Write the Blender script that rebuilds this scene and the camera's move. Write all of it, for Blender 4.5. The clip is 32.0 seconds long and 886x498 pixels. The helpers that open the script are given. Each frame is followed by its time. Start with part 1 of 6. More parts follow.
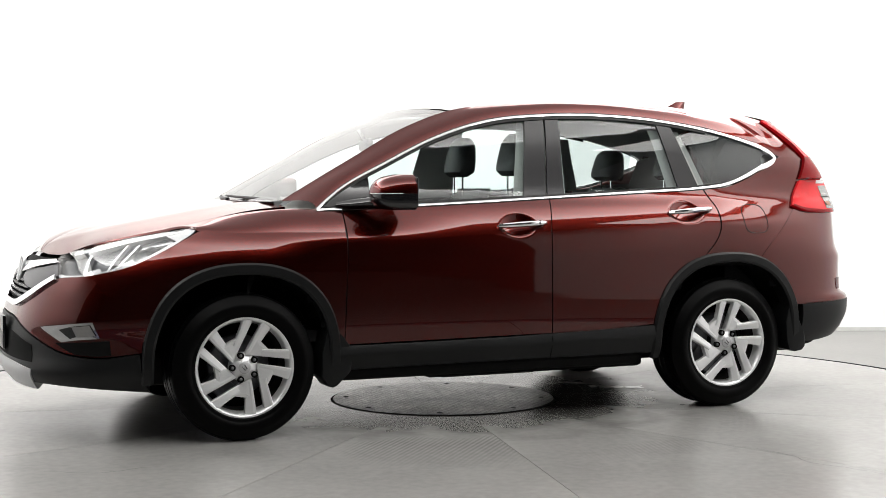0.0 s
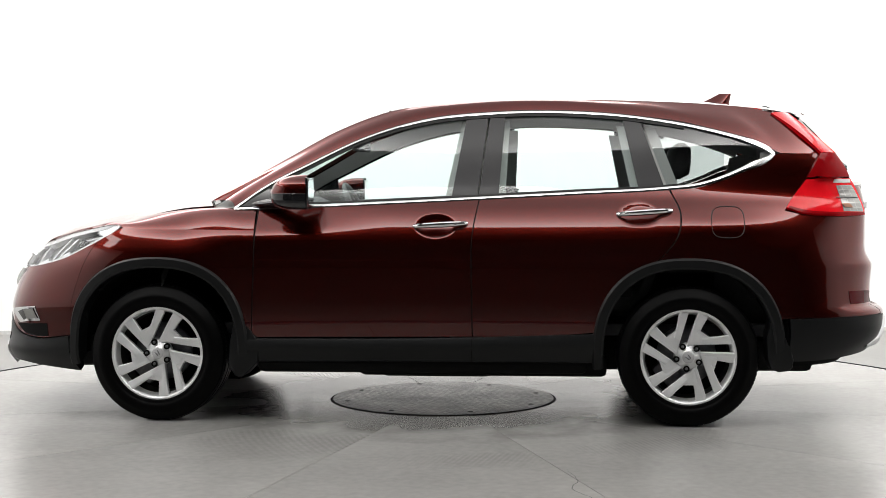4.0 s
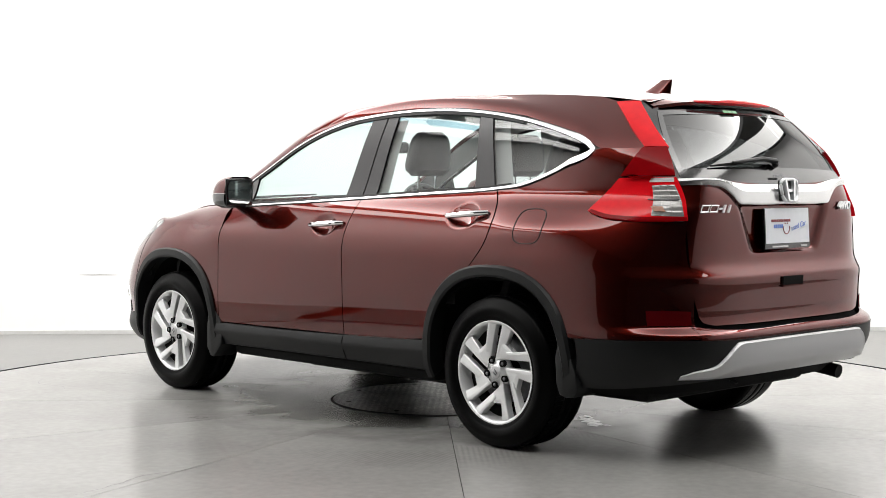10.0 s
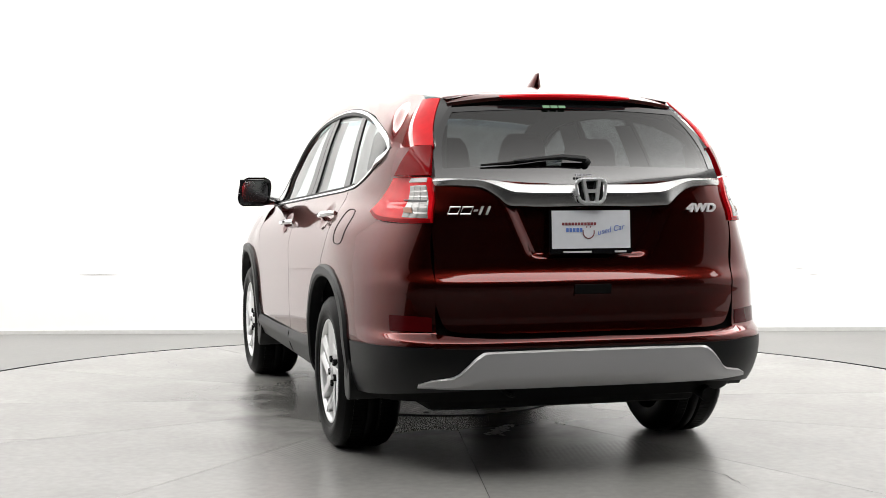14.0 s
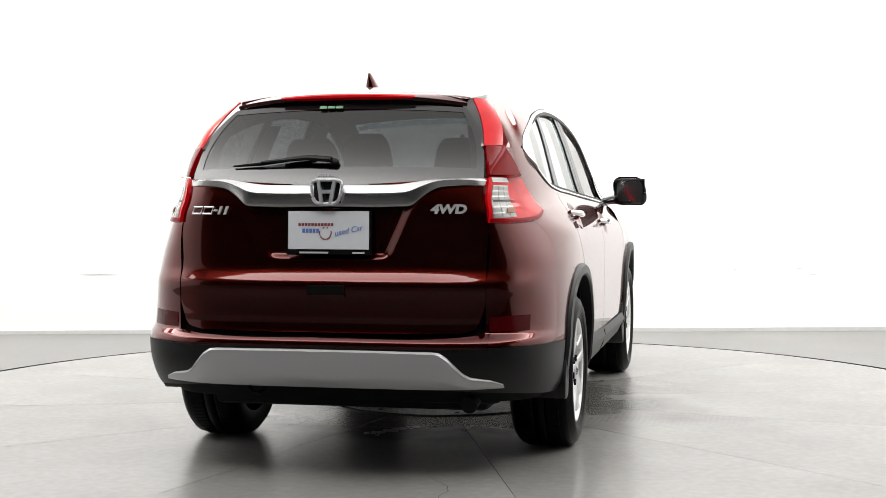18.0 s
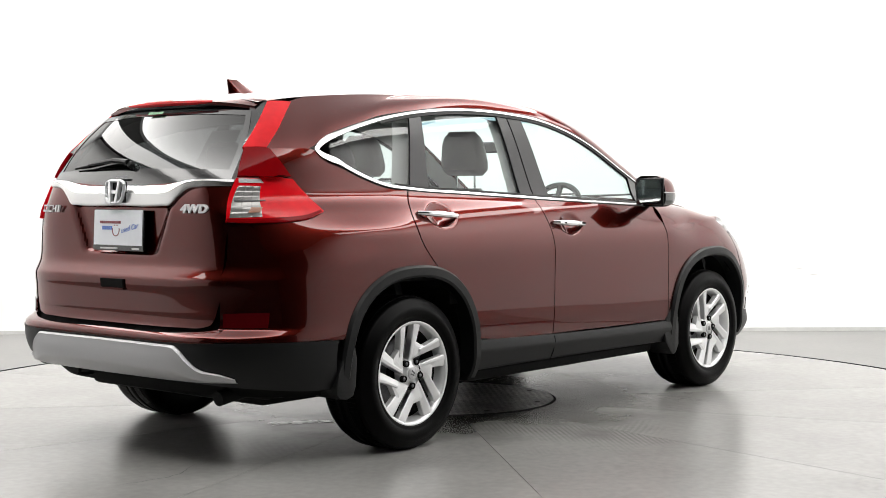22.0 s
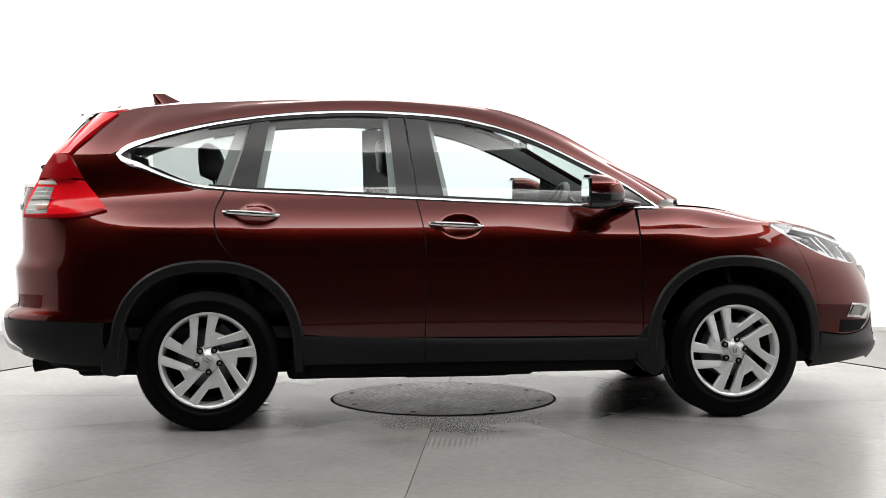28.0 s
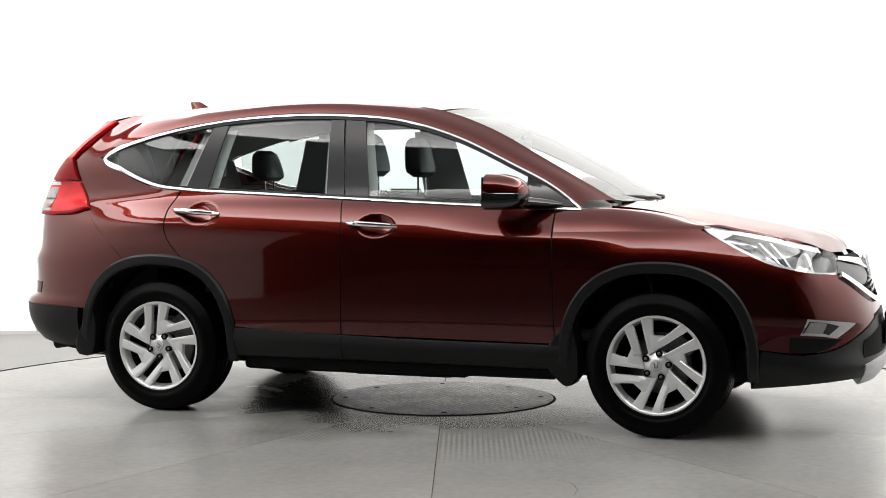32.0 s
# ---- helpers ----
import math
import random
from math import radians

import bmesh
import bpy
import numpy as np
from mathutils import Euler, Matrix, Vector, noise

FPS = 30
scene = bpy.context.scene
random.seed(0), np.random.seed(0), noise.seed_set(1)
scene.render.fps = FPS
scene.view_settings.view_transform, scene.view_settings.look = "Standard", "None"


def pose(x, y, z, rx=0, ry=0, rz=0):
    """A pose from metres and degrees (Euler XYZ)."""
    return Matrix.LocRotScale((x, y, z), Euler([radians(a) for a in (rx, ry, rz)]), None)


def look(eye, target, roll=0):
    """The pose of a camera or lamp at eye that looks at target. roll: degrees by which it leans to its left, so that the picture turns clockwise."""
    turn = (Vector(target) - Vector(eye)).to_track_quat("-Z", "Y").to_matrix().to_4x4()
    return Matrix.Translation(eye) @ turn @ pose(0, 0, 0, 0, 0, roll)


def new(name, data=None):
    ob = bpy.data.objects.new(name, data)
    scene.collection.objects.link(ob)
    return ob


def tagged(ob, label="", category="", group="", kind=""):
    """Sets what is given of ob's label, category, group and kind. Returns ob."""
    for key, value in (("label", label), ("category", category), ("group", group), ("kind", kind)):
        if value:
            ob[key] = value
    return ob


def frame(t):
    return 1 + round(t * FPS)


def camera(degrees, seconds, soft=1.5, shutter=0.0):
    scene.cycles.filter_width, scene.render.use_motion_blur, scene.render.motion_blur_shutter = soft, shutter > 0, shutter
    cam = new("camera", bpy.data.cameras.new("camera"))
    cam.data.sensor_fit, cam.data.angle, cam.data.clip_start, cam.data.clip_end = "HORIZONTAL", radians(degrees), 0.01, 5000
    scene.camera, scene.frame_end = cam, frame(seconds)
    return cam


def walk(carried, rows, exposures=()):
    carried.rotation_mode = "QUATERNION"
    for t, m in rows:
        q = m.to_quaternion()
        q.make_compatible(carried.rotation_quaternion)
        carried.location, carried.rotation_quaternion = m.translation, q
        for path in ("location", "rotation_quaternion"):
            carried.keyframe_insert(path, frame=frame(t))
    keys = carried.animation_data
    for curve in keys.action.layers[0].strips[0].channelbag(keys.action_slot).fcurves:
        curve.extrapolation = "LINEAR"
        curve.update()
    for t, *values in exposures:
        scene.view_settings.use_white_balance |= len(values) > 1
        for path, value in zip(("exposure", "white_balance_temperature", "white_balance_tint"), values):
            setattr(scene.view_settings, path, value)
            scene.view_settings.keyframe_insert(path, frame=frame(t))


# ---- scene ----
cam = camera(34.96, 32.0, soft=0.8)
EYE = Vector((0.0, -7.746, 1.156))
CAM = Matrix.Translation(EYE) @ Euler((radians(90 - 2.448), 0, 0)).to_matrix().to_4x4() @ pose(0, 0, 0, 0, 0, -0.127)
walk(cam, [(0, CAM), (32, CAM)], exposures=[(0, 0.0), (32, 0.0)])


def heading(t):
    """Degrees of the car's forward axis in the turntable's turn."""
    u = t / 32.0
    return 202.943 - 6.9519 * t - 0.777 * u * (1 - u)


# ---------------------------------------------------------------- light
world = bpy.data.worlds.new("studio_air")
scene.world = world
world.use_nodes = True
world.node_tree.nodes["Background"].inputs[0].default_value = (0.8, 0.85, 0.9, 1)
world.node_tree.nodes["Background"].inputs[1].default_value = 0.02


def fill_lamp(name, m, sx, sy, watts, color=(1, 0.98, 0.95)):
    lamp = bpy.data.lights.new(name, "AREA")
    lamp.shape, lamp.size, lamp.size_y, lamp.energy, lamp.color = "RECTANGLE", sx, sy, watts, color
    ob = new(name, lamp)
    ob.matrix_world = m
    return ob


# Added unseen lamps: they brighten the side walls that the car reflects.
for sx in (-1, 1):
    fill_lamp("side_wall_wash", look((sx * 5.1, 0.2, 4.3), (sx * 5.9, 0.2, 1.0), roll=90), 0.9, 6.2, 106)
# Added unseen lamp that whitens the back wall.
fill_lamp("wall_wash", look((0.35, 1.75, 3.75), (0.35, 3.6, 0.9)), 7.6, 1.7, 174)


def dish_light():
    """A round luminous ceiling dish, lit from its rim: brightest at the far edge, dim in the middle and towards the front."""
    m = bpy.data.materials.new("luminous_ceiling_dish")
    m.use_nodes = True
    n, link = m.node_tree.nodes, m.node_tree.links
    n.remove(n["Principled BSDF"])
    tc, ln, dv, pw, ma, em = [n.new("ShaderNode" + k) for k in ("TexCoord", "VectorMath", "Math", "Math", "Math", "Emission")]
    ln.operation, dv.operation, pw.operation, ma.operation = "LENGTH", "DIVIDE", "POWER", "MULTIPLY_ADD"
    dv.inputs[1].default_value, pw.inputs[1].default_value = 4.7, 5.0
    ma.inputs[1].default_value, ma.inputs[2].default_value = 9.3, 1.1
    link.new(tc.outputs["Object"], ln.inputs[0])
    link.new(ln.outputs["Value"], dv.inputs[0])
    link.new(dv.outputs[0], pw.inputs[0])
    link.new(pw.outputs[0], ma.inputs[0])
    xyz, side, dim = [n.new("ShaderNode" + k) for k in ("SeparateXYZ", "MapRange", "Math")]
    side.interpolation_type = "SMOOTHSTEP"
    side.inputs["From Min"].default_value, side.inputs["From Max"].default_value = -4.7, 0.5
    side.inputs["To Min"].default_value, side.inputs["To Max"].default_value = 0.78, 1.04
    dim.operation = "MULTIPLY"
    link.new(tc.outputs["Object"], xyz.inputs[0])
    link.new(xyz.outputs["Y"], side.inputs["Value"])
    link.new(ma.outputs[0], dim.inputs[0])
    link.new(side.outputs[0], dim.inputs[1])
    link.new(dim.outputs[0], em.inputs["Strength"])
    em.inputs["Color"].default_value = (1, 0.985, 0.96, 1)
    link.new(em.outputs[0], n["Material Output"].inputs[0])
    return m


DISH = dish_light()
# ---------------------------------------------------------------- materials


def material(name, color, rough=0.5, metal=0.0, coat=0.0, grain=0.0, scale=20.0, bump=0.0, bump_scale=60.0, spec=0.5, stain=0.0, stain_scale=2.0, emit=0.0, coat_ior=1.5):
    """A principled material with variation at two scales and fine relief."""
    m = bpy.data.materials.new(name)
    m.use_nodes = True
    nt = m.node_tree
    n, link = nt.nodes, nt.links
    b = n["Principled BSDF"]
    b.inputs["Base Color"].default_value = (*color, 1)
    b.inputs["Roughness"].default_value = rough
    b.inputs["Metallic"].default_value = metal
    b.inputs["Coat Weight"].default_value = coat
    b.inputs["Coat Roughness"].default_value = 0.03
    b.inputs["Coat IOR"].default_value = coat_ior
    b.inputs["Specular IOR Level"].default_value = spec
    if emit:
        b.inputs["Emission Color"].default_value = (*color, 1)
        b.inputs["Emission Strength"].default_value = emit
    tc = n.new("ShaderNodeTexCoord")
    if grain or stain:
        a = n.new("ShaderNodeTexNoise")
        a.inputs["Scale"].default_value, a.inputs["Detail"].default_value = scale, 6
        c = n.new("ShaderNodeTexNoise")
        c.inputs["Scale"].default_value, c.inputs["Detail"].default_value = stain_scale, 4
        link.new(tc.outputs["Object"], a.inputs["Vector"])
        link.new(tc.outputs["Object"], c.inputs["Vector"])
        r1, r2 = n.new("ShaderNodeMapRange"), n.new("ShaderNodeMapRange")
        for r, k, src in ((r1, grain, a), (r2, stain, c)):
            r.inputs["From Min"].default_value, r.inputs["From Max"].default_value = 0.3, 0.7
            r.inputs["To Min"].default_value, r.inputs["To Max"].default_value = 1 - k, 1 + k
            link.new(src.outputs["Fac"], r.inputs["Value"])
        mul = n.new("ShaderNodeMath")
        mul.operation = "MULTIPLY"
        link.new(r1.outputs[0], mul.inputs[0])
        link.new(r2.outputs[0], mul.inputs[1])
        vm = n.new("ShaderNodeVectorMath")
        vm.operation = "SCALE"
        vm.inputs[0].default_value = color
        link.new(mul.outputs[0], vm.inputs["Scale"])
        link.new(vm.outputs[0], b.inputs["Base Color"])
    if bump:
        d = n.new("ShaderNodeTexNoise")
        d.inputs["Scale"].default_value, d.inputs["Detail"].default_value = bump_scale, 5
        link.new(tc.outputs["Object"], d.inputs["Vector"])
        bp = n.new("ShaderNodeBump")
        bp.inputs["Strength"].default_value, bp.inputs["Distance"].default_value = bump, 0.01
        link.new(d.outputs["Fac"], bp.inputs["Height"])
        link.new(bp.outputs[0], b.inputs["Normal"])
    return m


def glass(name, color, rough=0.0, tint=1.0, gloss=0.08):
    m = bpy.data.materials.new(name)
    m.use_nodes = True
    nt = m.node_tree
    n, link = nt.nodes, nt.links
    n.remove(n["Principled BSDF"])
    tr, gl, mix, lw = n.new("ShaderNodeBsdfTransparent"), n.new("ShaderNodeBsdfGlossy"), n.new("ShaderNodeMixShader"), n.new("ShaderNodeLayerWeight")
    tr.inputs[0].default_value = (*[c * tint for c in color], 1)
    gl.inputs["Roughness"].default_value = rough
    lw.inputs["Blend"].default_value = 0.5
    pw, mr = n.new("ShaderNodeMath"), n.new("ShaderNodeMapRange")
    pw.operation = "POWER"
    pw.inputs[1].default_value = 5.0
    mr.inputs["To Min"].default_value, mr.inputs["To Max"].default_value = gloss, 1.0
    link.new(lw.outputs["Facing"], pw.inputs[0])
    link.new(pw.outputs[0], mr.inputs["Value"])
    link.new(mr.outputs[0], mix.inputs[0])
    link.new(tr.outputs[0], mix.inputs[1])
    link.new(gl.outputs[0], mix.inputs[2])
    link.new(mix.outputs[0], n["Material Output"].inputs[0])
    return m


PAINT = material("maroon_pearl_paint", (0.074, 0.0044, 0.0022), 0.25, 0.95, coat=1.0, coat_ior=1.5, grain=0.06, scale=900, stain=0.03, stain_scale=3)
PAINT.node_tree.nodes["Principled BSDF"].inputs["Specular Tint"].default_value = (0.62, 0.46, 0.44, 1)
CLAD = material("grained_black_plastic", (0.0042, 0.0046, 0.0049), 0.42, spec=0.27, grain=0.1, scale=300, bump=0.05, bump_scale=700, stain=0.08)
BLACK = material("gloss_black_trim", (0.008, 0.008, 0.009), 0.12, coat=0.6, grain=0.1, scale=80)
PILLAR = material("satin_black_film", (0.012, 0.011, 0.013), 0.28, grain=0.1, scale=200)
MATT = material("matt_black", (0.003, 0.003, 0.003), 0.85, spec=0.15, grain=0.15, scale=40)
UNDER = material("dusty_underbody", (0.006, 0.006, 0.006), 0.8, spec=0.2, grain=0.25, scale=30, bump=0.2)
RUBBER = material("tyre_rubber", (0.0010, 0.0010, 0.0011), 0.4, spec=0.07, grain=0.12, scale=120, bump=0.08, bump_scale=250, stain=0.1, stain_scale=5)
SEALER = material("rubber_seal", (0.008, 0.008, 0.008), 0.6, grain=0.1)
CHROME = material("chrome", (0.86, 0.87, 0.88), 0.06, 1.0, grain=0.02, scale=50)
BRIGHT = material("satin_chrome", (0.8, 0.81, 0.82), 0.28, 0.6, grain=0.02, scale=50)
# Barrel grey darkened to stand for the shade inside the wheel.
BARREL = material("shade_dark_barrel", (0.035, 0.034, 0.033), 0.5, 0.5, grain=0.2, scale=40)
ALLOY = material("silver_alloy", (0.80, 0.805, 0.81), 0.34, 0.5, coat=0.4, grain=0.03, scale=500, stain=0.03)
DULL = material("dull_cast_metal", (0.2, 0.2, 0.21), 0.45, 0.9, grain=0.15, scale=60)
SILVER = material("silver_painted_plastic", (0.52, 0.52, 0.53), 0.38, 0.35, grain=0.04, scale=700)
LENS = material("red_lamp_lens", (0.22, 0.002, 0.004), 0.1, spec=0.08, coat=0.05, coat_ior=1.4, grain=0.05, scale=30)
LENS2 = material("bright_red_lamp_lens", (0.68, 0.006, 0.012), 0.12, spec=0.2, coat=0.25, coat_ior=1.4, stain=0.07, stain_scale=10, grain=0.05, scale=30)
TRIM = material("polished_window_trim", (0.84, 0.845, 0.85), 0.2, 1.0, grain=0.03, scale=80)
SATIN = material("brushed_chrome", (0.78, 0.78, 0.78), 0.24, 1.0, grain=0.03, scale=80)
CLEARL = material("clear_lamp_lens", (0.31, 0.305, 0.295), 0.26, 0.45, coat=0.5, grain=0.05, scale=60)
AMBER = material("amber_bulb", (0.3, 0.13, 0.07), 0.3, grain=0.1)
LAMPIN = material("grey_lamp_housing", (0.38, 0.39, 0.4), 0.28, 0.7, coat=0.5, grain=0.1)
WHITEP = material("white_plate", (0.78, 0.8, 0.84), 0.4, grain=0.02, scale=30)
LEATHER = material("black_leather", (0.035, 0.035, 0.036), 0.45, grain=0.15, scale=90, bump=0.1, bump_scale=300)
CABIN = material("dark_cabin_plastic", (0.02, 0.02, 0.022), 0.6, grain=0.1, scale=200)
LINING = material("pale_headlining", (0.55, 0.545, 0.53), 0.9, grain=0.06, scale=200)
GLASS = glass("clear_window_glass", (0.855, 0.94, 0.93), gloss=0.06)
# Nearly clear quarter glass; the dark cabin behind is put into its tint.
TINT = glass("cabin_shade_glass", (0.66, 0.705, 0.70), gloss=0.08)
REARTINT = glass("dark_rear_window_glass", (0.05, 0.053, 0.054), gloss=0.075)
BADGE = material("bright_badge_plating", (0.82, 0.83, 0.84), 0.25, 0.35, coat=0.6, grain=0.02, scale=50)
REFLECT = material("reflector_red", (0.065, 0.0015, 0.003), 0.15, spec=0.12, coat=0.05, grain=0.1, scale=120)
GUN = material("gunmetal_plastic", (0.09, 0.09, 0.095), 0.3, 0.6, grain=0.05, scale=300)
LAMPDARK = material("dark_lamp_inside", (0.045, 0.047, 0.05), 0.3, 0.3, coat=0.3, grain=0.1)
LAMPPALE = material("pale_lamp_rim", (0.55, 0.555, 0.56), 0.22, 0.45, coat=0.5, grain=0.04)
CLEAR = glass("clear_lamp_cover", (0.93, 0.94, 0.95))
CONCRETE = material("polished_concrete", (0.178, 0.176, 0.169), 0.3, spec=0.3, grain=0.07, scale=25, stain=0.1, stain_scale=1.3, bump=0.03, bump_scale=40)


def deck_material():
    """Worn concrete: grime thickest towards the hub, deepened for the shade under the car, drip stains, and a fine
    anti-slip rib that wear has left in patches.
    """
    m = material("worn_concrete", (0.255, 0.251, 0.240), 0.26, spec=0.45, grain=0.07, scale=24, stain=0.12, stain_scale=1.1)
    nt = m.node_tree
    n, link = nt.nodes, nt.links
    b = n["Principled BSDF"]
    tc = [q for q in n if q.type == "TEX_COORD"][0]
    src = b.inputs["Base Color"].links[0].from_socket
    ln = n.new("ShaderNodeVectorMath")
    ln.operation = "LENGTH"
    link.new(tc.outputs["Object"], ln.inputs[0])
    # Darkening towards the hub: grime, plus shade under the car put into the colour.
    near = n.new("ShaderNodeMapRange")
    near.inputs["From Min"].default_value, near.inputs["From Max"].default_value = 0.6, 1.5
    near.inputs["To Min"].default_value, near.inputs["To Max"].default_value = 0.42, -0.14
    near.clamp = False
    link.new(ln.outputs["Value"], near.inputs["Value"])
    sp = n.new("ShaderNodeTexNoise")
    sp.inputs["Scale"].default_value, sp.inputs["Detail"].default_value, sp.inputs["Roughness"].default_value, sp.inputs["Distortion"].default_value = 2.4, 4, 0.48, 0.3
    oi = n.new("ShaderNodeObjectInfo")
    off = n.new("ShaderNodeVectorMath")
    off.operation = "ADD"
    sc = n.new("ShaderNodeVectorMath")
    sc.operation = "SCALE"
    sc.inputs[0].default_value = (7.0, 3.0, 5.0)
    link.new(oi.outputs["Random"], sc.inputs["Scale"])
    link.new(tc.outputs["Object"], off.inputs[0])
    link.new(sc.outputs[0], off.inputs[1])
    link.new(off.outputs[0], sp.inputs["Vector"])
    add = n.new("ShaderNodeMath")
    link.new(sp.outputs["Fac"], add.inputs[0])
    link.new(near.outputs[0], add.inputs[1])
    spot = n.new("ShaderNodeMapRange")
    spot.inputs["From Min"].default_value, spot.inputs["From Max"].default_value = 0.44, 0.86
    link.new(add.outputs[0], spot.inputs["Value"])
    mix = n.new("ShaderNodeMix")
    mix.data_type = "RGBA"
    worn_shaded = n.new("ShaderNodeMath")
    worn_shaded.operation = "MAXIMUM"
    link.new(spot.outputs[0], worn_shaded.inputs[0])
    worn_shaded.use_clamp = True
    link.new(worn_shaded.outputs[0], mix.inputs["Factor"])
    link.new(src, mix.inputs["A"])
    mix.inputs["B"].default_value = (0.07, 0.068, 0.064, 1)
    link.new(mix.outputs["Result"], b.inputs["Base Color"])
    rg = n.new("ShaderNodeMapRange")
    rg.inputs["From Min"].default_value, rg.inputs["From Max"].default_value = 0.3, 0.7
    rg.inputs["To Min"].default_value, rg.inputs["To Max"].default_value = 0.21, 0.29
    link.new(sp.outputs["Fac"], rg.inputs["Value"])
    rg.clamp = True
    lim = n.new("ShaderNodeClamp")
    lim.inputs["Min"].default_value, lim.inputs["Max"].default_value = 0.245, 0.27
    link.new(rg.outputs[0], lim.inputs["Value"])
    link.new(lim.outputs[0], b.inputs["Roughness"])
    wv = n.new("ShaderNodeTexWave")
    wv.bands_direction = "Y"
    wv.inputs["Scale"].default_value = 13.0
    link.new(tc.outputs["Object"], wv.inputs["Vector"])
    pt = n.new("ShaderNodeTexNoise")
    pt.inputs["Scale"].default_value = 1.1
    link.new(off.outputs[0], pt.inputs["Vector"])
    pm = n.new("ShaderNodeMapRange")
    pm.inputs["From Min"].default_value, pm.inputs["From Max"].default_value = 0.48, 0.60
    link.new(pt.outputs["Fac"], pm.inputs["Value"])
    zone = n.new("ShaderNodeMapRange")
    zone.inputs["From Min"].default_value, zone.inputs["From Max"].default_value = 1.4, 2.0
    zone.inputs["To Min"].default_value, zone.inputs["To Max"].default_value = 1.0, 0.0
    link.new(ln.outputs["Value"], zone.inputs["Value"])
    both = n.new("ShaderNodeMath")
    both.operation = "MULTIPLY"
    link.new(pm.outputs[0], both.inputs[0])
    link.new(zone.outputs[0], both.inputs[1])
    mu = n.new("ShaderNodeMath")
    mu.operation = "MULTIPLY"
    link.new(wv.outputs["Fac"], mu.inputs[0])
    link.new(both.outputs[0], mu.inputs[1])
    rib = n.new("ShaderNodeMath")
    rib.operation = "MULTIPLY"
    rib.inputs[1].default_value = 0.45
    link.new(mu.outputs[0], rib.inputs[0])
    link.new(rib.outputs[0], worn_shaded.inputs[1])
    return m


CONCRETE2 = deck_material()
def hub_material():
    """Dirty checker plate: a raised chequer under blotchy grime."""
    m = material("dirty_checker_plate", (0.27, 0.266, 0.252), 0.34, 0.15, grain=0.6, scale=45, stain=0.75, stain_scale=3.2, bump=0.8, bump_scale=70)
    n, link = m.node_tree.nodes, m.node_tree.links
    b = n["Principled BSDF"]
    src = b.inputs["Base Color"].links[0].from_socket
    ck, mx = n.new("ShaderNodeTexChecker"), n.new("ShaderNodeMix")
    ck.inputs["Scale"].default_value = 42.0
    ck.inputs["Color1"].default_value, ck.inputs["Color2"].default_value = (1, 1, 1, 1), (0.5, 0.5, 0.49, 1)
    mx.data_type, mx.blend_type = "RGBA", "MULTIPLY"
    mx.inputs["Factor"].default_value = 1.0
    link.new([q for q in n if q.type == "TEX_COORD"][0].outputs["Object"], ck.inputs["Vector"])
    link.new(src, mx.inputs["A"])
    link.new(ck.outputs["Color"], mx.inputs["B"])
    link.new(mx.outputs["Result"], b.inputs["Base Color"])
    return m


HUBMAT = hub_material()
WALLP = material("white_wall_paint", (0.86, 0.86, 0.86), 0.7, grain=0.01, scale=10, stain=0.012, stain_scale=0.6, bump=0.02)
DARKWALL = material("dark_studio_drape", (0.025, 0.025, 0.027), 0.9, grain=0.1, scale=6)
NAVY = material("dark_navy_floor", (0.015, 0.017, 0.035), 0.6, grain=0.1)
DIMFLOOR = material("darkened_grey_floor", (0.10, 0.099, 0.096), 0.5, spec=0.3, grain=0.1, scale=12, stain=0.1)
CEIL = material("dark_grey_ceiling", (0.07, 0.07, 0.07), 0.8, grain=0.05)
GROOVE = material("black_joint", (0.03, 0.03, 0.028), 0.8, grain=0.2)

# ---------------------------------------------------------------- mesh helpers


def part(name, bm, mat, parent=None, label="", smooth=True, drop=0.012):
    """Links a bmesh as one mesh object under a thing or a part."""
    if drop:
        bmesh.ops.translate(bm, verts=bm.verts, vec=(0, 0, -drop))
    me = bpy.data.meshes.new(name)
    if smooth:
        for f in bm.faces:
            f.smooth = True
        for e in bm.edges:
            if len(e.link_faces) == 2 and e.calc_face_angle(0) > 0.6:
                e.smooth = False
    bm.to_mesh(me)
    bm.free()
    me.materials.append(mat)
    ob = new(name, me)
    ob.parent = parent
    if label:
        ob["label"] = label
    return ob


def spline(pts, n):
    """n points along a smooth curve through pts (chord-length Catmull-Rom)."""
    p = np.array(pts, float)
    if len(p) == 2:
        return p[0] + np.linspace(0, 1, n)[:, None] * (p[1] - p[0])
    s = np.concatenate([[0], np.cumsum(np.linalg.norm(np.diff(p, axis=0), axis=1))])
    m = np.gradient(p, s, axis=0)
    out = []
    for q in np.linspace(0, s[-1], n):
        i = min(max(int(np.searchsorted(s, q)) - 1, 0), len(p) - 2)
        h = s[i + 1] - s[i]
        u = (q - s[i]) / h
        out.append((2 * u**3 - 3 * u**2 + 1) * p[i] + (u**3 - 2 * u**2 + u) * h * m[i] + (3 * u**2 - 2 * u**3) * p[i + 1] + (u**3 - u**2) * h * m[i + 1])
    return np.array(out)


def polyline(pts, n):
    """n points along straight pieces, with the corners kept sharp as far as the steps allow."""
    p = np.array(pts, float)
    s = np.concatenate([[0], np.cumsum(np.linalg.norm(np.diff(p, axis=0), axis=1))])
    q = np.linspace(0, s[-1], n)
    return np.stack([np.interp(q, s, p[:, k]) for k in range(p.shape[1])], 1)


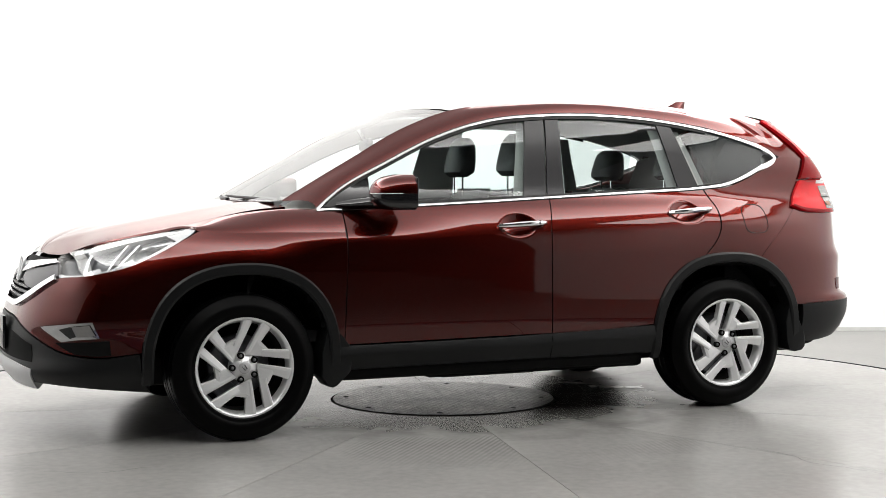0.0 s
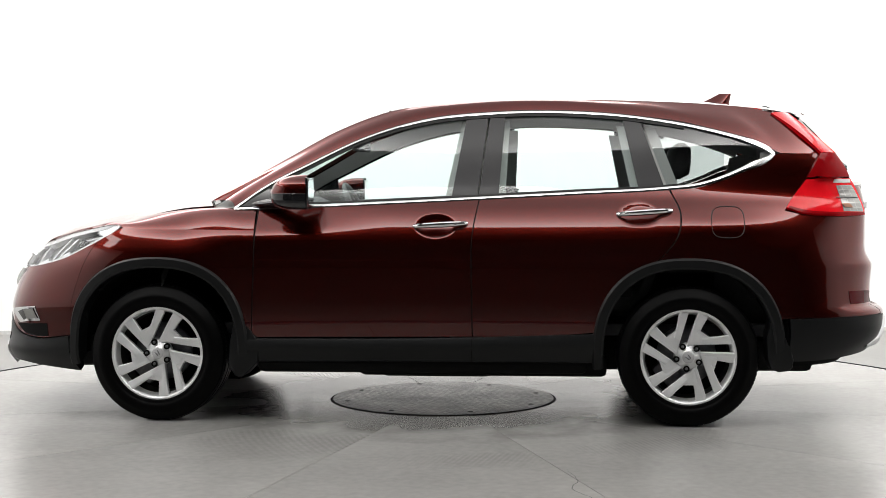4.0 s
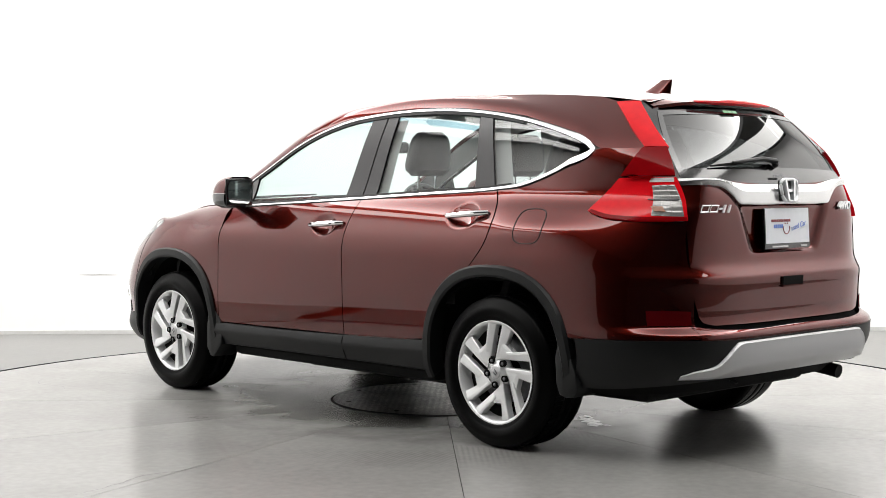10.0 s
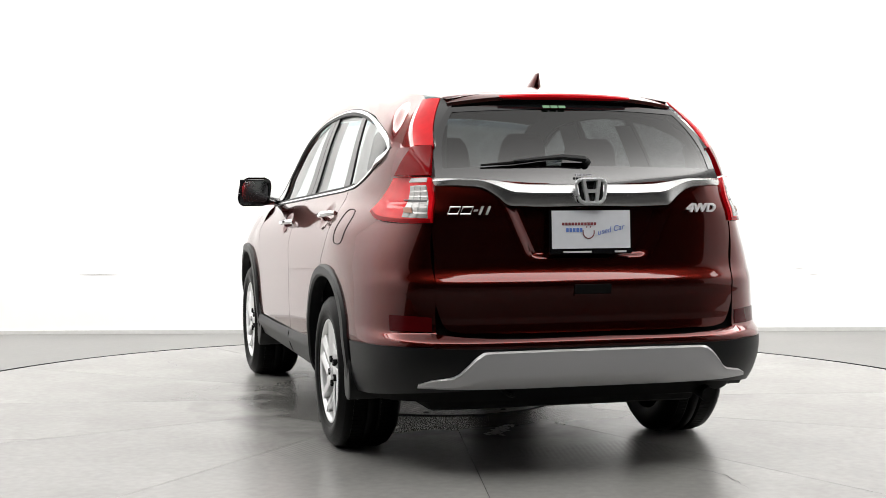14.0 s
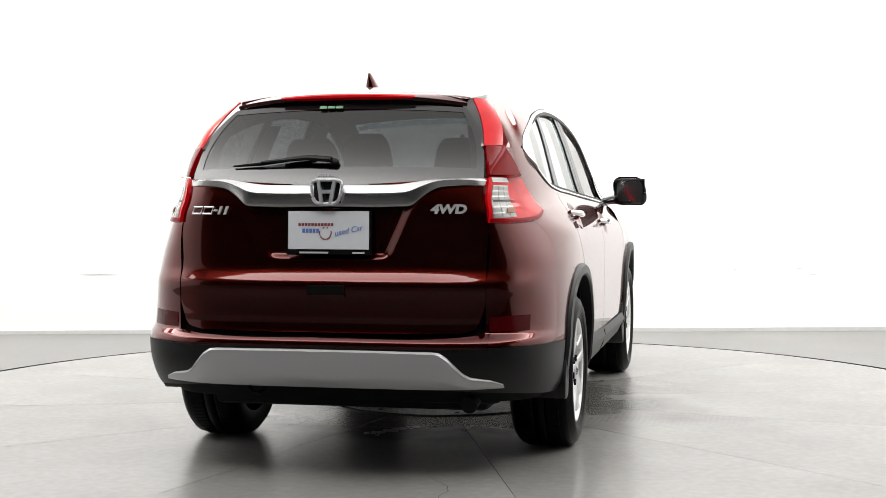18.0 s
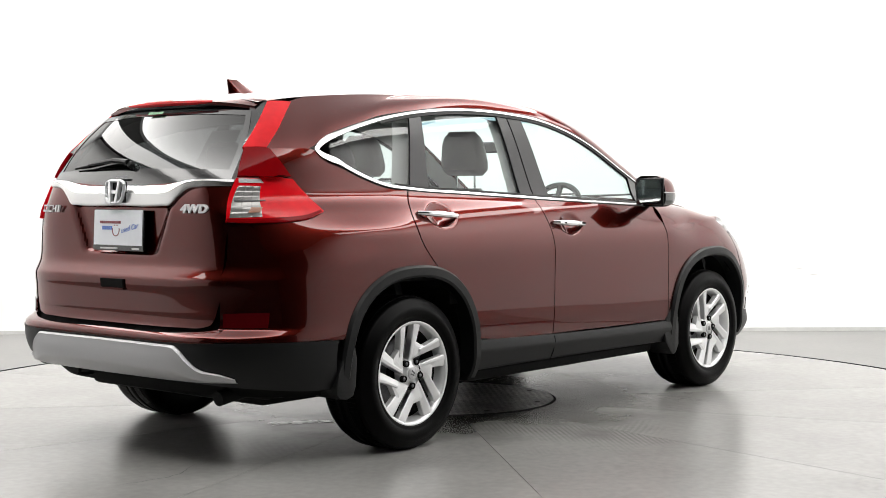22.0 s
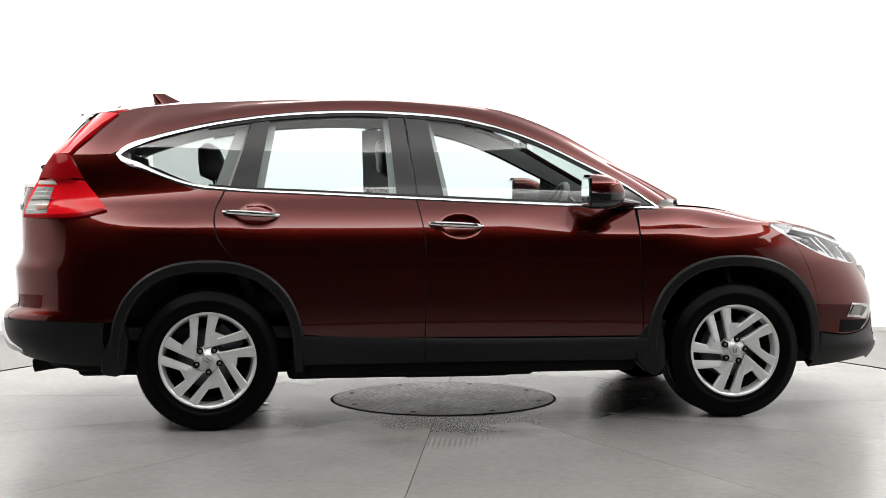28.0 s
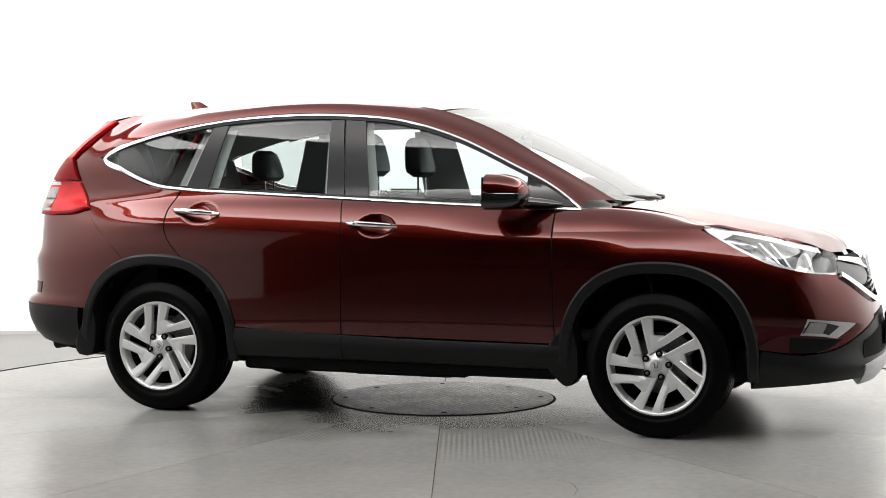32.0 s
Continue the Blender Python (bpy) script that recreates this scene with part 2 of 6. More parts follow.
def table(pairs):
    """A smooth function through (argument, value) pairs."""
    a = np.array(pairs, float)
    sl = np.gradient(a[:, 1], a[:, 0])

    def f(v):
        v = min(max(v, a[0, 0]), a[-1, 0])
        i = min(max(int(np.searchsorted(a[:, 0], v)) - 1, 0), len(a) - 2)
        h = a[i + 1, 0] - a[i, 0]
        u = (v - a[i, 0]) / h
        return (2 * u**3 - 3 * u**2 + 1) * a[i, 1] + (u**3 - 2 * u**2 + u) * h * sl[i] + (3 * u**2 - 2 * u**3) * a[i + 1, 1] + (u**3 - u**2) * h * sl[i + 1]
    return f


def coons(b, t, l, r):
    """The grid that the four edge curves span: bottom and top run along u, left and right along v."""
    nu, nv = len(b), len(l)
    u = np.linspace(0, 1, nu)[:, None, None]
    v = np.linspace(0, 1, nv)[None, :, None]
    b, t, l, r = b[:, None], t[:, None], l[None], r[None]
    return (1 - v) * b + v * t + (1 - u) * l + u * r - ((1 - u) * (1 - v) * b[0:1] + u * (1 - v) * b[-1:] + (1 - u) * v * t[0:1] + u * v * t[-1:])


def add_grid(bm, g, flip=False, mirror=False):
    """Faces over a grid of points; mirror: to the other side of the car."""
    nu, nv = len(g), len(g[0])
    s = -1 if mirror else 1
    vs = [[bm.verts.new((p[0], s * p[1], p[2])) for p in row] for row in g]
    for i in range(nu - 1):
        for j in range(nv - 1):
            q = [vs[i][j], vs[i + 1][j], vs[i + 1][j + 1], vs[i][j + 1]]
            bm.faces.new(q[::-1] if flip != mirror else q)
    return vs


def rim_in(bm, depth):
    """Folds the open border of a panel inwards by depth, against its normals."""
    bm.normal_update()
    bd = [e for e in bm.edges if e.is_boundary]
    nor = {v: v.normal.copy() for e in bd for v in e.verts}
    ret = bmesh.ops.extrude_edge_only(bm, edges=bd)
    new_v = [v for v in ret["geom"] if isinstance(v, bmesh.types.BMVert)]
    old = {}
    for v in new_v:
        for e in v.link_edges:
            o = e.other_vert(v)
            if o in nor:
                old[v] = nor[o]
    for v in new_v:
        if v in old:
            v.co -= old[v] * depth


def box(bm, c, s, m=None, bevel=0.0, seg=2):
    """A bevelled block of size s round c."""
    ret = bmesh.ops.create_cube(bm, size=1, matrix=Matrix.Translation(c) @ (m or Matrix()) @ Matrix.Diagonal((*s, 1)))
    if bevel:
        es = {e for v in ret["verts"] for e in v.link_edges}
        bmesh.ops.bevel(bm, geom=list(es), offset=bevel, segments=seg, affect="EDGES", profile=0.5)


def lathe(bm, prof, n=48, m=None, ang=2 * math.pi):
    """Turns a profile of (radius, height) round the local z axis."""
    m = m or Matrix()
    rings = []
    full = abs(ang - 2 * math.pi) < 1e-6
    k = n if full else n + 1
    for i in range(k):
        a = ang * i / n
        rings.append([bm.verts.new(m @ Vector((r * math.cos(a), r * math.sin(a), h))) for r, h in prof])
    for i in range(n):
        a, b = rings[i], rings[(i + 1) % k]
        for j in range(len(prof) - 1):
            bm.faces.new((a[j], b[j], b[j + 1], a[j + 1]))


def tube(bm, pts, r, n=8, flat=1.0):
    """A pipe along points, with capped ends."""
    P = [Vector(p) for p in pts]
    rings = []
    for i, p in enumerate(P):
        d = (P[min(i + 1, len(P) - 1)] - P[max(i - 1, 0)]).normalized()
        up = Vector((0, 0, 1)) if abs(d.z) < 0.95 else Vector((1, 0, 0))
        s = d.cross(up).normalized()
        w = s.cross(d)
        rr = r[i] if isinstance(r, (list, tuple)) else r
        rings.append([bm.verts.new(p + s * rr * math.cos(2 * math.pi * k / n) + w * rr * flat * math.sin(2 * math.pi * k / n)) for k in range(n)])
    for a, b in zip(rings, rings[1:]):
        for k in range(n):
            bm.faces.new((a[k], a[(k + 1) % n], b[(k + 1) % n], b[k]))
    bm.faces.new(rings[0][::-1])
    bm.faces.new(rings[-1])


def prism(bm, poly, depth, m=None):
    """An outline in the local xy plane given a thickness along z."""
    m = m or Matrix()
    lo = [bm.verts.new(m @ Vector((x, y, 0))) for x, y in poly]
    hi = [bm.verts.new(m @ Vector((x, y, depth))) for x, y in poly]
    bm.faces.new(lo[::-1])
    bm.faces.new(hi)
    k = len(poly)
    for i in range(k):
        bm.faces.new((lo[i], lo[(i + 1) % k], hi[(i + 1) % k], hi[i]))

# ---------------------------------------------------------------- the studio


def setting(name, bm, mat, label, smooth=False):
    return tagged(part(name, bm, mat, None, "", smooth, drop=0), label=label, kind="structure")


RT, RH = 3.05, 0.608  # radii of the turntable and of its hub plate


def ring_sheet(bm, r0, r1, z, n=128, a0=0.0, a1=2 * math.pi):
    full = abs(a1 - a0 - 2 * math.pi) < 1e-6
    k = n if full else n + 1
    at = [a0 + (a1 - a0) * i / n for i in range(k)]
    lo = [bm.verts.new((r0 * math.cos(a), r0 * math.sin(a), z)) for a in at]
    hi = [bm.verts.new((r1 * math.cos(a), r1 * math.sin(a), z)) for a in at]
    for i in range(n):
        j = (i + 1) % k
        bm.faces.new((lo[i], hi[i], hi[j], lo[j]))


bm = bmesh.new()  # floor round the turntable, out to the walls
N = 128
inner = [bm.verts.new(((RT + 0.04) * math.cos(2 * math.pi * i / N), (RT + 0.04) * math.sin(2 * math.pi * i / N), 0)) for i in range(N)]
outer = [bm.verts.new((14 * math.cos(2 * math.pi * i / N), 14 * math.sin(2 * math.pi * i / N), 0)) for i in range(N)]
for i in range(N):
    a = 360 * i / N
    if not 180 < a < 360:
        j = (i + 1) % N
        bm.faces.new((inner[i], outer[i], outer[j], inner[j]))
setting("floor", bm, CONCRETE, "grey polished concrete studio floor with faint stains")
bm = bmesh.new()
ring_sheet(bm, RT + 0.04, RT + 0.065, -0.002, 64, math.pi, 2 * math.pi)
setting("floor_edge_trim", bm, SILVER, "thin pale metal edge strip round the turntable pit")
bm = bmesh.new()
ring_sheet(bm, RT + 0.065, RT + 0.30, -0.012, 64, math.pi, 2 * math.pi)
setting("floor_trough", bm, NAVY, "dark navy cable trough in front of the turntable")
# Unseen floor, greyed darker than the concrete so the car's reflections stay dim.
bm = bmesh.new()
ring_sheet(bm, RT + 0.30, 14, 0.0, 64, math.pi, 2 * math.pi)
setting("floor_front", bm, DIMFLOOR, "unseen studio floor in front of the turntable, grey darkened for dim reflections")
bm = bmesh.new()
ring_sheet(bm, RT - 0.05, RT + 0.09, -0.03)
setting("floor_pit", bm, GROOVE, "dark gap round the turntable")

WALLTURN = pose(0, 3.55, 0, 0, 0, 1.2)
bm = bmesh.new()
box(bm, (0, 0.1, 2.3), (13, 0.2, 4.6), bevel=0.004)
w = setting("wall_back", bm, WALLP, "plain white painted studio back wall with faint scuffs")
w.matrix_world = WALLTURN
# Low strip whose grey carries the soft shading along the wall's foot.
bm = bmesh.new()
box(bm, (0, -0.004, 0.015), (13, 0.012, 0.03))
w = setting("baseboard", bm, material("shaded_grey_skirting", (0.55, 0.55, 0.54), 0.6, grain=0.04), "low skirting at the foot of the back wall, soft shading in its pale grey")
w.matrix_world = WALLTURN
for sx in (-1, 1):
    bm = bmesh.new()
    box(bm, (sx * 6.0, -0.8, 2.3), (0.2, 9.2, 4.6))
    setting("wall_left" if sx < 0 else "wall_right", bm, WALLP, "plain white painted studio side wall")
    bm = bmesh.new()
    box(bm, (sx * 6.0, -7.7, 2.3), (0.2, 4.6, 4.6))
    setting("wall_left_front" if sx < 0 else "wall_right_front", bm, DARKWALL, "dark draped side wall beside the camera")
bm = bmesh.new()
box(bm, (0, -10.1, 2.3), (12.4, 0.2, 4.6))
setting("wall_front", bm, DARKWALL, "dark draped wall behind the camera")
bm = bmesh.new()
box(bm, (0, -3.2, 4.7), (12.4, 14, 0.2))
setting("ceiling", bm, CEIL, "dark grey studio ceiling")

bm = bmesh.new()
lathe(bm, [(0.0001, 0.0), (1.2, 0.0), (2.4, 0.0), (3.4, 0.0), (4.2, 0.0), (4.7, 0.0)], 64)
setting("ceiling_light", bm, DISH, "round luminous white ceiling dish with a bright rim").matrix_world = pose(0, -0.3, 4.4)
bm = bmesh.new()
lathe(bm, [(4.705, -0.06), (4.76, -0.06), (4.76, 0.2), (4.705, 0.2), (4.705, -0.06)], 64)
setting("ceiling_light_rim", bm, CEIL, "grey metal rim of the ceiling dish").matrix_world = pose(0, -0.3, 4.4)

# scuffs on the wall
bm = bmesh.new()
for x, z, lx, lz in ((2.36, 0.50, 0.03, 0.012), (2.88, 0.51, 0.13, 0.008), (3.0, 0.46, 0.09, 0.01), (-2.75, 0.48, 0.33, 0.008)):
    prism(bm, [(-lx / 2, 0), (0, -lz / 2), (lx / 2, 0), (0, lz / 2)], 0.002, WALLTURN @ Matrix.Translation((x, -0.003, z)) @ Euler((radians(90), 0, 0)).to_matrix().to_4x4())
SCUFF = material("pale_grey_scuff", (0.62, 0.61, 0.6), 0.8, grain=0.1)
setting("wall_scuff", bm, SCUFF, "faint grey scuff marks on the white wall")

turntable = tagged(new("turntable"), label="round grey concrete vehicle turntable with radial joints", category="turntable")
seg_mesh = None
for k in range(12):  # twelve plates with fine radial joints
    if seg_mesh is None:
        bm = bmesh.new()
        ends = [math.asin(0.0016 / r) for r in (RH + 0.014, RT)]
        rows = []
        for i in range(17):
            u = i / 16
            row = []
            for j, r in enumerate((RH + 0.014, RT)):
                a = ends[j] + (radians(30) - 2 * ends[j]) * u
                row.append((r * math.cos(a), r * math.sin(a), 0.0))
            rows.append(row)
        border = [r[0] for r in rows] + [r[1] for r in rows[::-1]]
        add_grid(bm, rows, flip=True)
        ring = [[(p[0], p[1], 0.0) for p in border + border[:1]], [(p[0], p[1], -0.015) for p in border + border[:1]]]
        add_grid(bm, ring)
        bmesh.ops.remove_doubles(bm, verts=bm.verts, dist=0.0001)
        bmesh.ops.recalc_face_normals(bm, faces=bm.faces)
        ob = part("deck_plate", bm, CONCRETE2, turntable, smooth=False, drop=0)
        seg_mesh = ob.data
    else:
        ob = new("deck_plate", seg_mesh)
        ob.parent = turntable
    ob.matrix_local = pose(0, 0, 0, 0, 0, 18.5 + 30 * k)
bm = bmesh.new()
ring_sheet(bm, 0.4, RT - 0.001, -0.022)
part("deck_bed", bm, GROOVE, turntable, "black bed under the deck plates", smooth=False, drop=0)
bm = bmesh.new()
ring_sheet(bm, 0.0001, RH, 0.004, 96)
part("hub_plate", bm, HUBMAT, turntable, "dirty grey checker plate in the middle", smooth=False, drop=0)
for k in range(8):
    bm = bmesh.new()
    lathe(bm, [(0.0001, 0.006), (0.013, 0.006), (0.016, 0.004)], 12)
    part("plate_bolt", bm, GROOVE, turntable, "dark bolt head", drop=0).matrix_local = pose(0, 0, 0, 0, 0, 20 + 45 * k) @ pose(0.54, 0, 0.001)
bm = bmesh.new()
ring_sheet(bm, RH - 0.02, RH + 0.03, -0.012, 96)
part("hub_gap", bm, GROOVE, turntable, "black gap round the hub plate", smooth=False, drop=0)

rng = random.Random(7)
bm = bmesh.new()  # splash and its drops, the wall's reflection painted in as pale colour
for i in range(34):
    u = rng.gauss(0, 0.075)
    v = rng.gauss(0, 0.022)
    cx, cy, r0 = -1.085 + u, 0.015 - 0.62 * u + v, rng.uniform(0.004, 0.024) * (1.2 - min(abs(u) / 0.15, 1) * 0.7)
    ph = rng.uniform(0, 6)
    ring = [bm.verts.new((cx + r0 * (1 + 0.35 * math.sin(3 * a + ph)) * math.cos(a) * 1.7, cy + r0 * (1 + 0.3 * math.sin(2 * a + ph)) * math.sin(a), 0.0012 + 0.00008 * i)) for a in [2 * math.pi * k / 14 for k in range(14)]]
    bm.faces.new(ring)
part("dried_splash", bm, material("reflection_pale_splash", (0.75, 0.75, 0.73), 0.14, grain=0.2, scale=60), turntable, "splash on the deck, the wall's reflection in its pale colour", smooth=False, drop=0)
for path in ([(-0.68, 1.95), (-0.72, 2.15), (-0.70, 2.3), (-0.78, 2.5), (-0.84, 2.71)], [(1.75, 1.35), (1.9, 1.3), (2.05, 1.34), (2.3, 1.22)], [(1.1, -1.9), (1.25, -2.0), (1.3, -2.2)], [(-2.1, -0.4), (-2.3, -0.52), (-2.6, -0.5)]):
    bm = bmesh.new()
    pts = spline(path, 22)
    rows = []
    for i, q in enumerate(pts):
        d = pts[min(i + 1, 21)] - pts[max(i - 1, 0)]
        nn = np.array((-d[1], d[0])) / np.linalg.norm(d)
        w = 0.0016 * math.sin(math.pi * (i + 0.5) / 22) + 0.0004
        jit = nn * rng.uniform(-0.006, 0.006)
        rows.append([(*(q + jit - nn * w), 0.001), (*(q + jit + nn * w), 0.001)])
    add_grid(bm, rows)
    part("deck_crack", bm, GROOVE, turntable, "hairline crack in the concrete", smooth=False, drop=0)

# ---------------------------------------------------------------- the car's surface
# car space: x forward, y to the left, z up; the wheels stand at x = +-1.31

WID = table([(0.22, 0.80), (0.28, 0.845), (0.34, 0.878), (0.443, 0.8920), (0.49, 0.8965), (0.53, 0.8992), (0.58, 0.9006), (0.64, 0.9012), (0.70, 0.9018), (0.75, 0.9025), (0.80, 0.9031), (0.88, 0.902), (0.94, 0.891), (1.00, 0.870),
             (1.05, 0.846), (1.08, 0.828), (1.11, 0.805), (1.15, 0.784), (1.20, 0.767), (1.30, 0.737), (1.40, 0.706), (1.50, 0.668), (1.55, 0.645), (1.58, 0.615), (1.61, 0.56)])
NOSE = table([(0.22, 2.20), (0.27, 2.25), (0.33, 2.285), (0.41, 2.275), (0.50, 2.268), (0.565, 2.258), (0.63, 2.24), (0.73, 2.208), (0.80, 2.175), (0.86, 2.13), (0.92, 2.05), (1.0, 2.0), (1.10, 2.6), (1.7, 2.6)])
NOSEN = table([(0.22, 3.2), (0.33, 3.15), (0.42, 2.98), (0.50, 3.0), (0.58, 3.18), (0.66, 3.12), (0.76, 2.9), (0.86, 2.62), (0.99, 2.9), (1.1, 4.0), (1.7, 4.0)])
TAIL = table([(0.22, -2.05), (0.30, -2.16), (0.36, -2.23), (0.42, -2.285), (0.53, -2.315), (0.575, -2.305), (0.595, -2.265), (0.62, -2.256), (0.66, -2.256), (0.70, -2.257), (0.74, -2.259), (0.775, -2.262), (0.795, -2.261), (0.815, -2.249), (0.85, -2.230), (0.875, -2.224), (0.92, -2.222),
              (1.0, -2.221), (1.08, -2.221), (1.20, -2.188), (1.333, -2.105), (1.42, -2.04), (1.50, -1.965), (1.55, -1.91), (1.61, -1.84)])
TAILP = table([(0.22, 4.4), (0.55, 5.0), (0.70, 5.5), (0.85, 6.4), (0.97, 8.0), (1.04, 9.0), (1.12, 9.5), (1.2, 9.5), (1.34, 7.4), (1.45, 6.0), (1.54, 4.4), (1.61, 3.4)])
TAILQ = table([(0.22, 4.2), (0.55, 4.0), (0.70, 3.2), (0.85, 2.4), (0.97, 1.6), (1.1, 1.4), (1.2, 1.7), (1.34, 3.0), (1.45, 3.0), (1.54, 3.0), (1.61, 3.0)])
XF, XR = 1.2, -1.3
SQ = math.pi / 2


def ramp(u):
    u = min(max(u, 0.0), 1.0)
    return u * u * (3 - 2 * u)


def body(g, z):
    """The body's outer skin: g runs along the side and round the corners (XF + pi/2: nose, XR - pi/2: tail)."""
    w = WID(z)
    x = min(max(g, -2.0), XF)
    w += 0.012 * math.exp(-(((x + 1.55) / 0.32) ** 2) - ((z - 0.99) / 0.055) ** 2)
    w -= 0.036 * ramp((x - 0.1) / 0.85) * ramp((z - 0.92) / 0.15)
    w -= 0.03 * ramp((x - 0.85) / 0.35) * ramp((z - 0.80) / 0.17)
    if g > XF:
        a, end, p, q, x0 = min(g - XF, SQ), NOSE(z), NOSEN(z), NOSEN(z), XF
    elif g < XR:
        a, end, p, q, x0 = min(XR - g, SQ), TAIL(z), TAILP(z), TAILQ(z), XR
    else:
        return Vector((g, w, z))
    c, s = math.cos(a), math.sin(a)
    r = 1.0
    for _ in range(8):
        f = (r * c) ** p + (r * s) ** q - 1
        r -= f / (p * (r * c) ** p / r + q * (r * s) ** q / r)
    return Vector((x0 + (end - x0) * r * s, w * r * c, z))


def gx(x, z):
    """g of the skin's point at length x and height z."""
    if XR <= x <= XF:
        return x
    end, p, q, x0 = (NOSE(z), NOSEN(z), NOSEN(z), XF) if x > XF else (TAIL(z), TAILP(z), TAILQ(z), XR)
    f = min((x - x0) / (end - x0), 1.0)
    a = math.atan2(f, max(1 - f**q, 0) ** (1 / p))
    return XF + a if x > XF else XR - a


def gy(y, z, front):
    """g of the skin's point at half width y on the nose or the tail."""
    p, q = (NOSEN(z), NOSEN(z)) if front else (TAILP(z), TAILQ(z))
    f = min(abs(y) / WID(z), 1.0)
    a = math.atan2(max(1 - f**p, 0) ** (1 / q), f)
    return XF + a if front else XR - a


def skin(g, z, off=0.0):
    """A point of the skin, moved outwards by off."""
    p = body(g, z)
    if off:
        d = 1e-3
        gg = min(max(g, XR - SQ + 2 * d), XF + SQ - 2 * d)
        n = (body(gg + d, z) - body(gg - d, z)).cross(body(gg, z + d) - body(gg, z - d))
        n.normalize()
        if n.dot(Vector((p.x * 0.3, p.y + 1e-6, 0))) < 0:
            n.negate()
        p = p + n * off
    return p


def gz(pts):
    """(g, z) of outline points: ('x', x, z) by length, ('f', y, z) and ('r', y, z) by half width on nose and tail."""
    out = []
    for k, a, z in pts:
        out.append((gx(a, z) if k == "x" else gy(a, z, k == "f"), z))
    return out


def panel(b, t, nu, nv, off=0.0, left=None, right=None, curve=spline):
    """A grid of skin points between a bottom and a top outline (both running the same way)."""
    B, T = curve(gz(b), nu), curve(gz(t), nu)
    L = spline(gz([b[0]] + (left or []) + [t[0]]), nv)
    R = spline(gz([b[-1]] + (right or []) + [t[-1]]), nv)
    G = coons(B, T, L, R)
    return [[skin(p[0], p[1], off) for p in row] for row in G]


def side_part(name, b, t, nu, nv, mat, parent, mirror, off=0.0, fold=0.012, label="", holes=(), dents=(), **kw):
    """A panel of the skin on one side of the car, with folded edges; holes: circles (x, z, r) cut out; dents: hollows (x, z, half length, half height, depth)."""
    bm = bmesh.new()
    g = panel(b, t, nu, nv, off, **kw)
    for dx, dz, da, db, dd in dents:
        for row in g:
            for p in row:
                q = ((p.x - dx) / da) ** 2 + ((p.z - dz) / db) ** 2
                if q < 1:
                    p.y -= dd * (1 - q**1.6)
    add_grid(bm, g, mirror=mirror)
    for hx, hz, r in holes:
        gone = []
        for f in bm.faces:
            c = f.calc_center_median()
            if math.hypot(c.x - hx, c.z - hz) < r:
                gone.append(f)
        bmesh.ops.delete(bm, geom=gone, context="FACES")
        for v in bm.verts:
            if v.is_boundary:
                d = math.hypot(v.co.x - hx, v.co.z - hz)
                if abs(d - r) < 0.035 and d < r + 0.03:
                    v.co.x, v.co.z = hx + (v.co.x - hx) * r / d, hz + (v.co.z - hz) * r / d
    outward(bm)
    if fold:
        rim_in(bm, fold)
    return part(name, bm, mat, parent, label)


def outward(bm):
    """Turns open panels to face away from the car's middle."""
    bm.normal_update()
    s = sum(f.normal.dot(f.calc_center_median() - Vector((0, 0, 0.6))) * f.calc_area() for f in bm.faces)
    if s < 0:
        bmesh.ops.reverse_faces(bm, faces=bm.faces)
    bm.normal_update()


def both_part(name, b, t, nu, nv, mat, parent, off=0.0, fold=0.012, label="", hollow=None, **kw):
    """A panel that crosses the nose or the tail: built on the left half up to the middle, and mirrored."""
    bm = bmesh.new()
    g = panel(b, t, nu, nv, off, **kw)
    if hollow:
        for row in g:
            for p in row:
                p.x += hollow(p)
    for m in (False, True):
        add_grid(bm, g, mirror=m)
    bmesh.ops.remove_doubles(bm, verts=bm.verts, dist=0.0008)
    outward(bm)
    if fold:
        rim_in(bm, fold)
    return part(name, bm, mat, parent, label)


def sweep(a, b, ta, tb, n=9, k=0.9):
    """Points of a smooth curve from a to b that leaves along ta and arrives along tb."""
    h = (b - a).length * k
    out = []
    for i in range(n):
        u = i / (n - 1)
        out.append((2 * u**3 - 3 * u**2 + 1) * a + (u**3 - 2 * u**2 + u) * h * ta + (3 * u**2 - 2 * u**3) * b + (u**3 - u**2) * h * tb)
    return out


car = tagged(new("car"), label="dark maroon compact sport utility vehicle with chrome trim and alloy wheels", category="car")
SIDES = (False, True)
AF, AR, ZA = 1.31, -1.31, 0.352  # axles

# window outline of the side, top edge of the chrome (x, z), from the front tip to the rear tip
TOPLINE = [(0.935, 1.078), (0.794, 1.179), (0.568, 1.296), (0.285, 1.428), (0.002, 1.513), (-0.339, 1.551), (-0.789, 1.552), (-1.086, 1.524), (-1.40, 1.468), (-1.58, 1.421), (-1.66, 1.396), (-1.715, 1.365), (-1.738, 1.343)]
BELT = [(0.935, 1.068), (0.531, 1.083), (-0.286, 1.12), (-0.8, 1.145), (-1.226, 1.168), (-1.365, 1.183), (-1.50, 1.223), (-1.62, 1.271), (-1.68, 1.291), (-1.722, 1.315), (-1.738, 1.336)]
top_z = table([(x, z) for x, z in TOPLINE[::-1]])
belt_z = table([(x, z) for x, z in BELT[::-1]])
